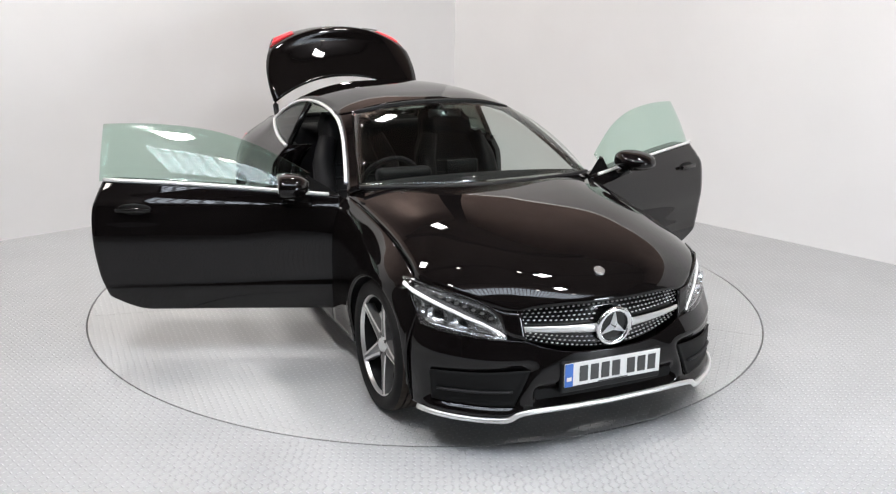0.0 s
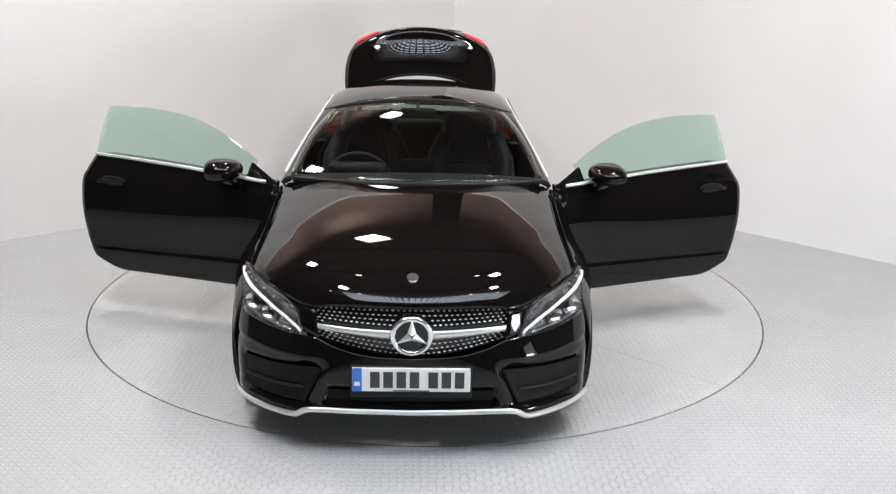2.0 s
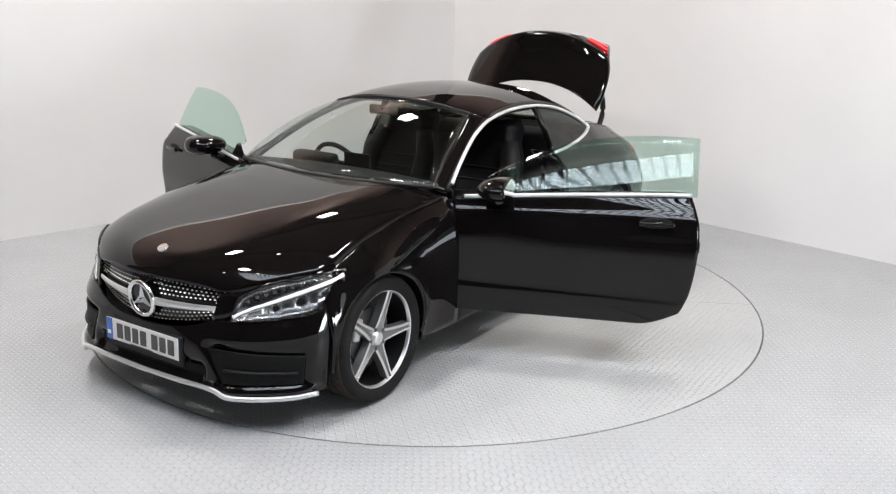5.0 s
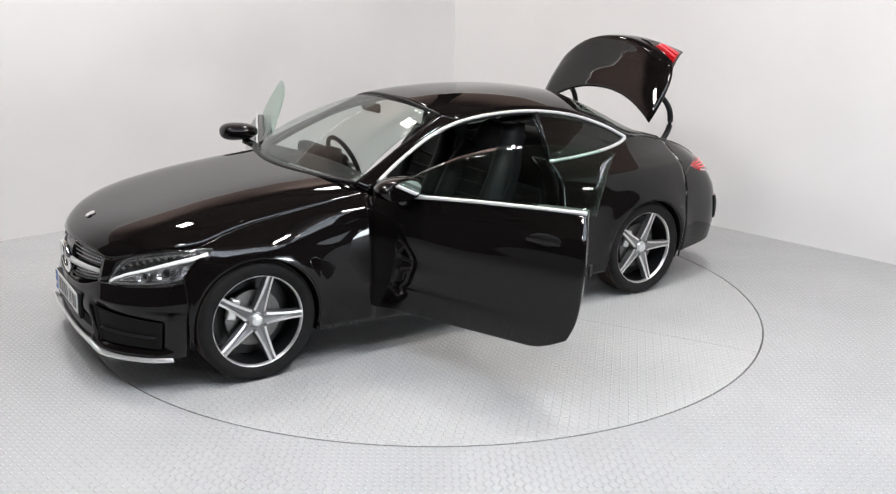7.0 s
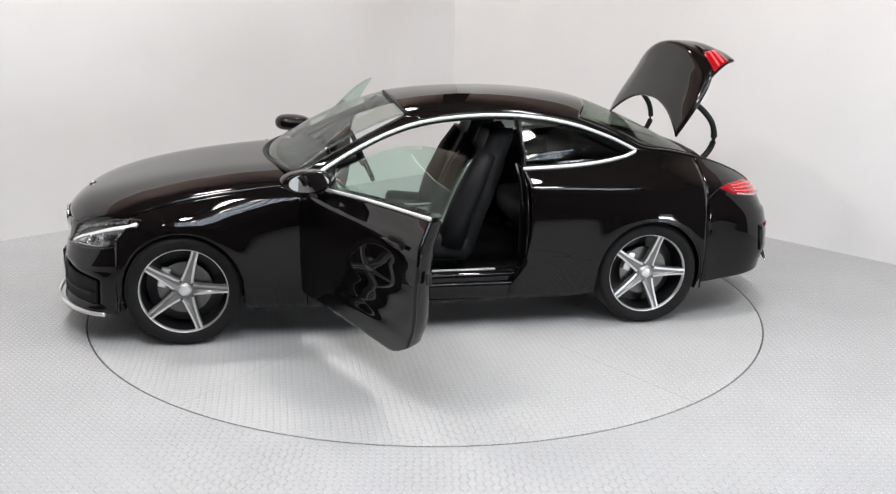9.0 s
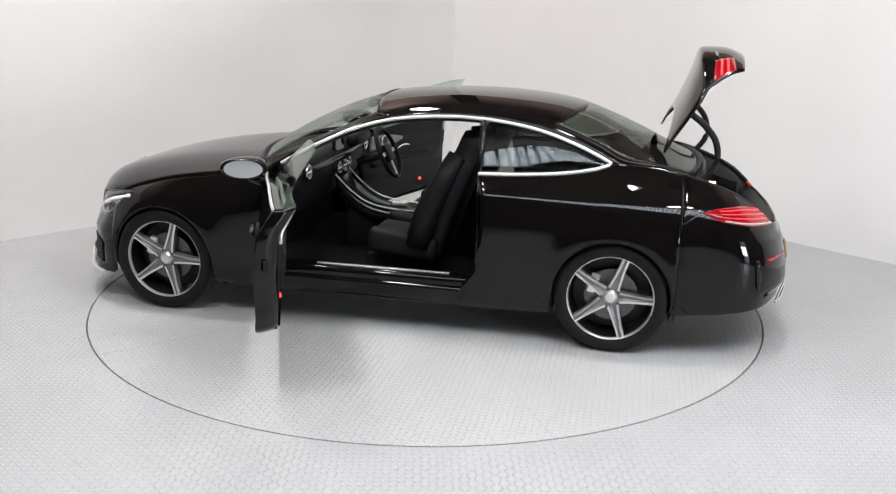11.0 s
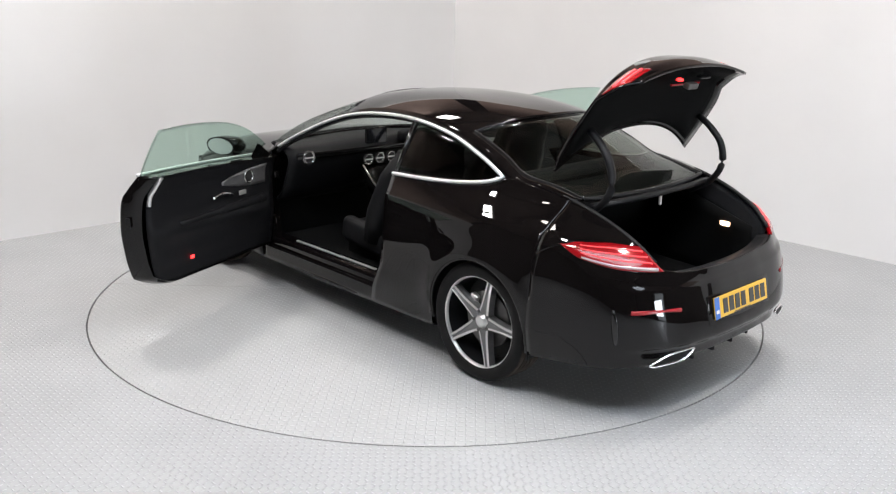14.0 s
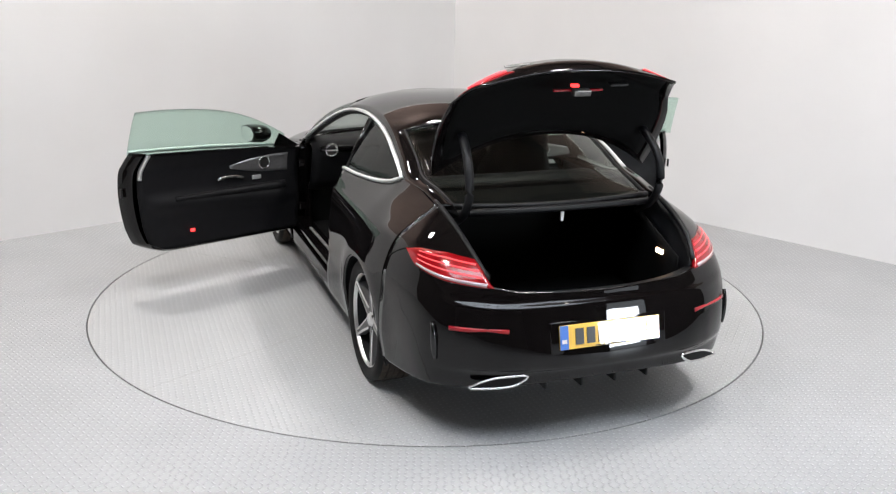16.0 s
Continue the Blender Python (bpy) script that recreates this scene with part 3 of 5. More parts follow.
    sheet("front_pillar", ruled(lambda u: RAIL(u * 0.395), lambda u: inner(u)), 18, 4, M["paint"], CAR, "", (0.3, 1, 0.6), 0.02, s)
    # bright window surround
    bm = bmesh.new()
    ring_pts = [(lambda q: (q[0], s * (q[1] + 0.006), q[2] - 0.016))(RAIL(t)) for t in np.linspace(0.045, 0.985, 60)]
    ring_pts += [(lambda q: (q[0], s * (q[1] + 0.008), q[2] - 0.0))(BELT(t)) for t in np.linspace(0.435, 0.0, 24)]
    tube(bm, ring_pts, 0.0135, 8, 0.8, (0, s * 1, 0.3))
    part("window_surround", bm, M["bright_trim"], CAR, "bright chrome window surround", smooth=True)
    bm = bmesh.new()
    tube(bm, [(lambda q: (q[0], s * (q[1] - 0.016), q[2] - 0.032))(RAIL(t)) for t in np.linspace(0.03, 0.62, 40)], 0.014, 8)
    part("window_seal", bm, M["black"], CAR, smooth=True)
    # rear quarter window and the post before it
    qa = lambda u: BELT(0.435 * u) + np.array((-.01 + .012 * u, -.006, .006))
    ql = path([BELT(t) for t in np.linspace(0.0, 0.43, 10)])
    qt = path([RAIL(t) + np.array((0, -.004, -.018)) for t in np.linspace(0.617, 0.975, 10)])
    ob = sheet("quarter_window", ruled(ql, qt, (0, .008, 0)), 20, 6, M["glass_dark"], CAR, "dark tinted glass", (0, 1, 0.3), 0.004, s)
    ob.visible_shadow = False
    bm = bmesh.new()
    tube(bm, [(-.615, s * .768, .99), (-.612, s * .70, 1.13), (-.605, s * .615, 1.285)], 0.022, 8, 0.6)
    part("window_post", bm, M["gloss"], CAR, smooth=True)

# bonnet
CROWN = path([(2.155, 0, .70), (2.12, 0, .742), (2.04, 0, .798), (1.9, 0, .850), (1.7, 0, .901), (1.45, 0, .947), (1.2, 0, .978), (1.0, 0, .994), (.87, 0, 1.002)])


def bonnet(u, v):
    e, c = BON(u), CROWN(u)
    w = 2 * v - 1
    a = abs(w)
    k = a ** 4.2
    x = c[0] + (e[0] - c[0]) * a ** 2
    bulge = 0.005 * math.exp(-((a - 0.60) / 0.18) ** 2) * min(1, 2 * u)
    z = c[2] + (e[2] - c[2]) * k + bulge * 0.7
    return (x, e[1] * w, z)


sheet("bonnet", bonnet, 44, 40, M["paint"], CAR, "", (0, 0, 1), 0.012)
sheet("cowl", lambda u, v: (0.985 - 0.11 * (2 * u - 1) ** 2 - 0.05 + (v - .5) * 0.22, (2 * u - 1) * 0.74, 0.970 - 0.045 * (2 * u - 1) ** 4 - .02 * v), 16, 3, M["black"], CAR, "", (0, 0, 1), 0.01)
bm = bmesh.new()
bmesh.ops.create_cone(bm, cap_ends=True, segments=24, radius1=0.028, radius2=0.026, depth=0.006, matrix=pose(2.035, 0, .806, 0, 26, 0))
part("bonnet_badge", bm, M["chrome"], CAR, "small round silver badge")

# windscreen, roof and rear window
WS_LOW = lambda w: np.array((.945 - .175 * w * w, .728 * w, .992 - .008 * w * w))
WS_TOP = lambda w: np.array((.145 - .065 * w * w, .525 * w, 1.372 - .064 * abs(w) ** 2.2))


def screen(u, v):
    w = 2 * u - 1
    a = WS_LOW(w) * (1 - v) + WS_TOP(w) * v
    a += np.array((.02, 0, .035)) * 4 * v * (1 - v)
    a[1] = (.728 + (.525 - .728) * v + .02 * 4 * v * (1 - v)) * w
    return a


ob = sheet("windscreen", screen, 24, 12, M["glass"], CAR, "clear windscreen glass", (1, 0, 1), 0.005)
ob.visible_shadow = False
bm = bmesh.new()
tube(bm, [screen(i / 24, 0.0) + np.array((0, 0, .004)) for i in range(25)], 0.012, 6)
part("screen_seal", bm, M["black"], CAR, smooth=True)
bm = bmesh.new()
tube(bm, [screen(i / 24, 1.0) + np.array((0, 0, -.004)) for i in range(25)], 0.010, 6)
part("screen_seal", bm, M["black"], CAR, smooth=True)
RP = np.array([RAIL(t) for t in np.linspace(0, 1, 200)])


def rail_at(x):
    return (x, float(np.interp(-x, -RP[:, 0], RP[:, 1])), float(np.interp(-x, -RP[:, 0], RP[:, 2])))


# one shell from the windscreen over the rear pillars to the boot; the rear window fills its opening
SHELL_K = (0, .4, 1, 2, 3, 4, 5, 6, 7, 8, 9, 10)
ROOF_C = hermite(SHELL_K, [(.145, 0, 1.372), (.05, 0, 1.386), (-.1, 0, 1.402), (-.4, 0, 1.415), (-.7, 0, 1.410), (-.98, 0, 1.386), (-1.175, 0, 1.349), (-1.34, 0, 1.292), (-1.5, 0, 1.226), (-1.66, 0, 1.152), (-1.80, 0, 1.080), (-1.90, 0, 1.030)])
ROOF_E = hermite(SHELL_K, [(.08, .525, 1.308), rail_at(-.0), rail_at(-.15), rail_at(-.38), rail_at(-.63), rail_at(-.84), rail_at(-.98), rail_at(-1.11), rail_at(-1.25), (-1.395, .662, 1.087), (-1.60, .634, 1.070), (-1.80, .618, 1.032)])
GLASS_W = .875


def shell(k, w, drop=0.0):
    c, e = ROOF_C(k), ROOF_E(k)
    a = abs(w)
    n = 2.9 - .05 * k
    return np.array((c[0] + (e[0] - c[0]) * a ** 2, e[1] * w, c[2] + (e[2] - c[2]) * a ** n - drop))


def roof(u, v):
    return shell(5 * u, 2 * v - 1)


sheet("roof", lambda u, v: shell(10 * u, 2 * v - 1), 80, 32, M["paint"], CAR, "black roof running into the rear pillars", (0, 0, 1), 0.012, keep=lambda u, v: u < .5 or abs(2 * v - 1) > GLASS_W)


def rear_glass(u, v):
    return shell(10 - 5 * v, GLASS_W * (2 * u - 1), .004)


ob = sheet("rear_window", rear_glass, 24, 14, M["glass_rear"], CAR, "lightly tinted rear window glass", (-1, 0, 1), 0.004)
ob.visible_shadow = False
bm = bmesh.new()
tube(bm, [rear_glass(i / 20, 0.0) for i in range(21)], 0.013, 6)
part("rear_window_seal", bm, M["black"], CAR, smooth=True)
for u in (0.0, 1.0):
    bm = bmesh.new()
    tube(bm, [rear_glass(u, i / 20) for i in range(21)], 0.006, 6)
    part("rear_window_seal", bm, M["black"], CAR, smooth=True)

# front bumper: one skin round the nose
FB_TOP = steps([0, 0.6, 1.0, 1.35, 1.66, 2.05, 3.0, 3.6, 4.15], [.478, .482, .492, .515, .545, .55, .570, .592, .63])
FB_LOW = steps([0, 1.5, 2.2, 3, 4.15], [.225, .22, .205, .20, .20])
S_END = float(np.interp(-1.787, -TAB[12, :, 0], SS))


def hollow(s_, z):
    """Depth of the side intake's recess."""
    a = soft_step(1.60 + 2.0 * (.408 - z) - s_, .04) - soft_step(3.72 - s_, .05)
    b = soft_step(.246 - z, .008) - soft_step(.425 - .014 * (s_ - 1.7) - z, .012)
    return .030 * max(0, (1 - a) if a > 1 else a) * max(0, b)


def front_bumper(u, v):
    w = 2 * u - 1
    s_ = abs(w) * S_END
    z = FB_LOW(s_) + (FB_TOP(s_) - FB_LOW(s_)) * v
    p = P(s_, z)
    # the lower mouth lies back between the side intakes
    k = math.exp(-((z - .29) / .05) ** 2) * (1 if s_ < 1.45 else max(0, 1 - (s_ - 1.45) / .15))
    c = min(1, max(0, (s_ - 1.5) / .3)) * min(1, max(0, (4.3 - s_) / .5))
    g = 1 - c * (.006 * soft_step(z - (.44 + .012 * (s_ - 1.7)), .006) - .006 * soft_step(z - .235, .006))
    p = p * np.array((g, g, 1))
    d = hollow(s_, z)
    return (p[0] - 0.04 * k - .8 * d, (p[1] - .45 * d) * (1 if w > 0 else -1), z)


sheet("front_bumper", front_bumper, 132, 60, M["paint"], CAR, "", (1, 0, 0), 0.012)
sheet("lower_mouth", lambda u, v: P(abs(2 * u - 1) * 1.62, .236 + .10 * v) * np.array((1, 1 if u > .5 else -1, 1)) - np.array((.012 + .02 * (abs(2 * u - 1) < .98), 0, 0)), 40, 4, M["recess"], CAR, "matt black lower air intake", (1, 0, 0), .01)
# silver blade along the chin
CHIN = path([(1.872, .836, .199), (1.96, .778, .194), (2.055, .680, .192), (2.13, .57, .193), (2.160, .515, .199), (2.184, .474, .230), (2.193, .40, .236), (2.200, .25, .233), (2.203, 0, .229)])
bm = bmesh.new()
pts = line(CHIN, 40)
tube(bm, pts + [mir(p, -1) for p in pts[-2::-1]], 0.0135, 8, 0.75)
part("chin_blade", bm, M["satin"], CAR, "silver chin blade", smooth=True)
for s in (1, -1):
    # side intakes with slats
    def intake(u, v):
        z = .252 + (.412 - .026 * u - .252) * v
        s0 = 1.62 + 2.0 * (.408 - z)
        s_ = s0 + (3.69 - s0) * u
        p = P(s_, z)
        return p - (hollow(s_, z) - .004) * np.array((.8, .45, 0))
    sheet("side_intake", intake, 30, 16, M["recess"], CAR, "matt black side air intake", (1, 0.4, 0), 0.01, s)
    bm = bmesh.new()
    tube(bm, [mir(P(1.95 + 1.6 * i / 14, .318 - .01 * i / 14) - np.array((.016, .010, 0)), s) for i in range(15)], 0.006, 6, 1.6)
    part("intake_fin", bm, M["black"], CAR, smooth=True)


for s in (1, -1):
    # strip of bonnet nose between headlamp and grille
    edge_l = path([P(1.64, .54), P(1.98, .572), P(2.12, .642), P(2.4, .689), P(3.0, .723), P(3.6, .744), P(4.05, .752), P(4.25, .756)])
    sheet("lamp_surround", ruled(edge_l, lambda u: BON(u * .36) + np.array((.004, 0, -.004))), 28, 5, M["paint"], CAR, "", (1, .3, .4), .012, s)


# grille: dark recess, studs, two silver bars and a star in a ring
def grille_face(u, v):
    w = 2 * u - 1
    y = w * (.432 + 0.024 * v)
    z0 = .475 + .07 * abs(w) ** 1.7
    z1 = .700 - .022 * w * w
    z = z0 + (z1 - z0) * v
    x = 2.168 - 0.078 * (y / .42) ** 2 - .05 * max(0, z - .60) / .1 * 0.35
    return np.array((x - 0.02, y, z))


gr = sheet("grille", grille_face, 30, 8, M["gloss"], CAR, "black grille with many small bright studs", (1, 0, 0), 0.01)
bm = bmesh.new()
for j in range(10):
    for i in range(36):
        u, v = (i + (0.5 if j % 2 else 0.0) + 0.4) / 36.6, (j + 0.6) / 10.3
        p = grille_face(u, v)
        w = abs(2 * u - 1)
        if abs(p[2] - (.588 - 0.004 + .012 * w)) < 0.019 or math.hypot(p[1], p[2] - .585) < 0.093:
            continue
        x, y, z = p
        a, b, c = 0.0092, 0.0042, 0.007
        q = [bm.verts.new(t) for t in ((x, y - a, z), (x, y, z - b), (x, y + a, z), (x, y, z + b), (x + c, y, z))]
        for k in range(4):
            bm.faces.new((q[k], q[(k + 1) % 4], q[4]))
tagged(part("grille_studs", bm, M["stud"], gr, "rows of small chrome studs"), kind="stuff")
for s in (1, -1):
    bm = bmesh.new()
    tube(bm, [mir(grille_face(.5 + .5 * t, .5) * np.array((1, 1, 0)) + np.array((.022, 0, .582 + .013 * t)), s) for t in np.linspace(.19, .985, 14)], lambda t: .021 - .009 * t, 8, 0.5)
    part("grille_bar", bm, M["satin"], gr, "satin silver grille bar", smooth=True)
EMB = pose(2.168, 0, .585, 0, 4, 0)
bm = bmesh.new()
tube(bm, [(0.012, .083 * math.cos(a), .083 * math.sin(a)) for a in np.linspace(0, 2 * math.pi, 49)[:-1]], 0.0125, 8, 1.0, (1, 0, 0), True)
em = part("emblem_ring", bm, M["chrome"], gr, "large chrome ring emblem", smooth=True, m=EMB)
bm = bmesh.new()
bmesh.ops.create_cone(bm, cap_ends=True, segments=40, radius1=0.082, radius2=0.082, depth=0.01, matrix=pose(0.0, 0, 0, 0, 90, 0))
part("emblem_disc", bm, M["gloss"], gr, m=EMB)
bm = bmesh.new()
for k in range(3):
    a = math.pi / 2 + k * 2 * math.pi / 3
    c, sn = math.cos(a), math.sin(a)
    t1, t2 = a + math.pi / 3, a - math.pi / 3
    q = [bm.verts.new(v) for v in ((.008, .08 * c, .08 * sn), (.008, .022 * math.cos(t1), .022 * math.sin(t1)), (.008, .022 * math.cos(t2), .022 * math.sin(t2)), (.022, 0.004 * c, 0.004 * sn))]
    bm.faces.new((q[0], q[1], q[3]))
    bm.faces.new((q[0], q[3], q[2]))
part("emblem_star", bm, M["bright_trim"], gr, m=EMB)

# headlamps
HL_LOW = steps([2.0, 2.12, 2.4, 3.0, 3.6, 4.05, 4.3], [.550, .546, .548, .556, .570, .592, .655])
HL_TOP = steps([2.0, 2.12, 2.4, 3.0, 3.6, 4.05, 4.3], [.575, .640, .686, .720, .741, .749, .750])
for s in (1, -1):
    def hl(u, v, d=0.0):
        s_ = 2.0 + 2.3 * u
        z = HL_LOW(s_) + (HL_TOP(s_) - HL_LOW(s_)) * v
        p = P(s_, z)
        n = np.array((.75, .65, 0))
        return p + n * d
    lamp = sheet("headlamp", lambda u, v: hl(u, v, -0.050 * math.sin(min(1, 6 * min(v, 1 - v, u + .02, 1.02 - u)) * math.pi / 2)), 24, 10, M["lamp_bucket"], CAR, "headlamp with white running light strip", (1, 0.6, 0), 0.004, s)
    bm = bmesh.new()
    tube(bm, [mir(hl(t, .30 + .50 * t ** .8, -0.006), s) for t in np.linspace(.01, .97, 28)], lambda t: .0065 + .005 * t, 8, 0.8)
    part("running_light", bm, M["drl"], lamp, "white running light strip", smooth=True)
    bm = bmesh.new()
    tube(bm, [mir(hl(t, .10, -0.008), s) for t in np.linspace(.10, .90, 20)] + [mir(hl(.965, v, -.010), s) for v in np.linspace(.16, .62, 6)], lambda t: .004 + .004 * t, 6)
    part("lower_trim", bm, M["reflector"], lamp, "bright lower light guide", smooth=True)
    for u_, v_, r_ in ((.36, .30, .032), (.60, .37, .038)):
        c = hl(u_, v_, -0.028)
        bm = bmesh.new()
        bmesh.ops.create_uvsphere(bm, u_segments=16, v_segments=10, radius=r_ * .62)
        part("projector", bm, M["screen"], lamp, "dark projector lens", True, Matrix.Translation(mir(c, s)) @ Matrix.Diagonal((.6, 1, .85, 1)))
        bm = bmesh.new()
        rim = []
        for q_, dd in ((1.0, .030), (.78, .014), (.62, .010)):
            rim.append([bm.verts.new((c[0] + .75 * dd - r_ * q_ * .62 * math.cos(a), s * (c[1] + .65 * dd + r_ * q_ * 1.05 * math.cos(a)), c[2] + r_ * q_ * math.sin(a) * .95 + .010 * math.cos(a))) for a in np.linspace(0, 2 * math.pi, 25)[:-1]])
        for A, B in zip(rim, rim[1:]):
            for k in range(24):
                bm.faces.new((A[k], A[(k + 1) % 24], B[(k + 1) % 24], B[k]))
        part("projector_ring", bm, M["reflector"], lamp, "bright bowl round the projector", smooth=True)
    sheet("lamp_reflector", lambda u, v: hl(.76 + .18 * u, .18 + (.34 + .10 * u) * v, -.020 - .012 * math.sin(math.pi * v)), 6, 6, M["reflector"], lamp, "", (1, .6, 0), 0.003, s)
    sheet("inner_reflector", lambda u, v: hl(.10 + .16 * u, .16 + (.10 + .12 * u) * v, -.016), 4, 4, M["reflector"], lamp, "", (1, .6, 0), 0.003, s)
    for k in range(11):
        c = hl(.12 + .078 * k, .72 + .017 * k, -.012)
        bm = bmesh.new()
        rounded(bm, mir(c, s), (.014, .018, .011), .003, seg=1)
        part("lamp_brow", bm, M["disc"], lamp)
    ob = sheet("lamp_lens", lambda u, v: hl(u, v, 0.002), 24, 6, M["lens"], lamp, "clear headlamp cover", (1, 0.6, 0), 0.003, s)
    ob.visible_shadow = False


# number plates: characters stand as plain bars
def plate(name, m, base, label):
    bm = bmesh.new()
    rounded(bm, (0, 0, 0), (0.006, 0.52, 0.111), 0.002, seg=1)
    p = part(name, bm, base, CAR, label, m=m)
    bm = bmesh.new()
    box(bm, (0.0045, -0.238, 0), (0.003, 0.042, 0.109))
    part("country_band", bm, M["plate_b"], p, "blue band")
    bm = bmesh.new()
    box(bm, (0.0065, -0.238, -.018), (0.002, 0.024, 0.018))
    part("band_mark", bm, M["plate_w"], p)
    y = -0.185
    for i in range(7):
        bm = bmesh.new()
        wd = 0.05
        box(bm, (0.0045, y + wd / 2, 0), (0.003, wd - 0.008, 0.074))
        part("character_bar", bm, M["plate_ink"], p)
        y += 0.058 + (0.024 if i == 3 else 0)
    bm = bmesh.new()
    box(bm, (0.004, 0.0, -.0505), (0.003, 0.16, 0.004))
    part("maker_bar", bm, M["ink"], p)
    return p


plate("front_number_plate", pose(2.196, 0, .386, 0, -2, 0), M["plate_w"], "white front number plate with a blue band")
bm = bmesh.new()
rounded(bm, (2.178, 0, .372), (0.03, 0.54, 0.15), 0.01)
part("plate_holder", bm, M["black"], CAR)

# rear bumper
RB_TOP = steps([9.9, 10.0, 10.15, 10.28, 10.5, 10.8, 11.2, 11.6, 12.05, 12.4, 14.0], [.79, .80, .845, .860, .842, .82, .795, .778, .766, .745, .727])
RB_LOW = steps([10.0, 11.0, 12.0, 13.0, 14.0], [.262, .290, .312, .326, .330])


def rear_bumper(u, v):
    w = 2 * u - 1
    s_ = 14 - abs(w) * 4.035
    z = RB_LOW(s_) + (RB_TOP(s_) - RB_LOW(s_)) * v
    p = P(s_, z)
    # ledge under the boot, a crease at the plate and a tucked lower edge
    c = min(1, max(0, (s_ - 11.0) / .8))
    g = 1 + c * (.0080 * soft_step(z - (.688 + .02 * max(0, 12 - s_)), .006) + .010 * min(1, max(0, (.66 - z) / .26)) - .0130 * soft_step(z - .392, .010))
    q = p * np.array((g, g, 1))
    return (q[0], (q[1] + crease(p[0], z)) * (1 if w > 0 else -1), z)


sheet("rear_bumper", rear_bumper, 100, 70, M["paint"], CAR, "", (-1, 0, 0), 0.012)
bm = bmesh.new()
rounded(bm, (-.012, 0, -.004), (.020, .60, .150), .008)
part("plate_recess", bm, M["paint"], CAR, "glossy black panel behind the number plate", True, pose(-2.442, 0, .543, 0, -12, 180))
plate("rear_number_plate", pose(-2.447, 0, .543, 0, -12, 180), M["plate_y"], "yellow rear number plate with a blue band")
sheet("diffuser", lambda u, v: (-2.345 + .16 * (2 * u - 1) ** 2 + .10 * (1 - v), (2 * u - 1) * .62, .235 + .10 * v), 24, 5, M["black"], CAR, "matt black diffuser", (-1, 0, -.3), 0.01)
for y in (-.27, -.09, .09, .27):
    bm = bmesh.new()
    rounded(bm, (-2.325 + .05 * abs(y), y, .285), (0.11, 0.014, 0.06), 0.005, seg=1)
    part("diffuser_fin", bm, M["black"], CAR)
for s in (1, -1):
    # exhaust tip: slanted, flattened ring
    c0 = [(-.130, .036), (-.105, .040), (.020, .026), (.112, -.010), (.124, -.020), (.085, -.024), (-.060, -.012), (-.115, .018)]
    f = path([(0, a, b) for a, b in c0 + c0[:1]])
    bm = bmesh.new()
    tube(bm, [(-2.398 + .30 * ((.535 + p[1]) ** 2 - .31), s * (.535 + p[1]), .340 + p[2]) for p in line(f, 40)[:-1]], 0.0065, 6, 1, (1, 0, 0), True)
    ex = part("exhaust_tip", bm, M["chrome"], CAR, "chrome-rimmed wide exhaust tip", smooth=True)
    bm = bmesh.new()
    bm.faces.new([bm.verts.new((-2.400 + .30 * ((.535 + p[1]) ** 2 - .31), s * (.535 + p[1]), .340 + p[2])) for p in line(f, 30)[:-1]])
    part("exhaust_bore", bm, M["recess"], ex)
    # reflector strips low in the bumper
    bm = bmesh.new()
    tube(bm, [mir(P(11.28 + .86 * t, .588 - .006 * t) * np.array((1.0045 + .006 * t, 1.0045 + .006 * t, 1)), s) for t in np.linspace(0, 1, 10)], .012, 6, .6)
    part("rear_reflector", bm, M["red_dark"], CAR, "thin red reflector strip", smooth=True)
    # upright vent slot in the bumper's corner
    bm = bmesh.new()
    tube(bm, [mir(P(11.02 + .10 * t, .60 - .17 * t) * np.array((1.004, 1.004, 1)), s) for t in np.linspace(0, 1, 8)], lambda t: .010 + .008 * math.sin(3.14 * t), 8, .7)
    part("corner_vent", bm, M["gloss"], CAR, "gloss black upright vent fin", smooth=True)
    # tail lamps on the body
    TL_LOW = steps([10.28, 10.6, 11.2, 11.8, 12.15], [.856, .812, .780, .762, .760])
    TL_TOP = steps([10.28, 10.6, 11.2, 11.8, 12.15], [.862, .880, .886, .866, .80])

    def tl(u, v, d=0.0):
        s_ = 10.28 + (1.74 - .24 * v) * u
        z = TL_LOW(s_) + (TL_TOP(s_) - TL_LOW(s_)) * v
        p = P(s_, z)
        return p + np.array((-.7, .6, .1)) * (d + .007)
    lamp = sheet("tail_lamp", lambda u, v: tl(u, v, -.004 * (2 * v - 1) ** 2), 20, 8, M["red"], CAR, "lit red tail lamp with a clear lower strip", (-1, .6, 0), .02, s)
    for vv, mt, rr in ((.12, "clear_strip", .010), (.38, "led_red", .005), (.60, "led_red", .0055), (.82, "led_red", .005)):
        bm = bmesh.new()
        tube(bm, [mir(tl(t, vv, .0), s) for t in np.linspace(.22, .95, 16)], lambda t, rr=rr: rr * (0.5 + .5 * t), 6, .7)
        part("lamp_strip", bm, M[mt], lamp, "clear strip" if mt == "clear_strip" else "lit red strip", smooth=True)


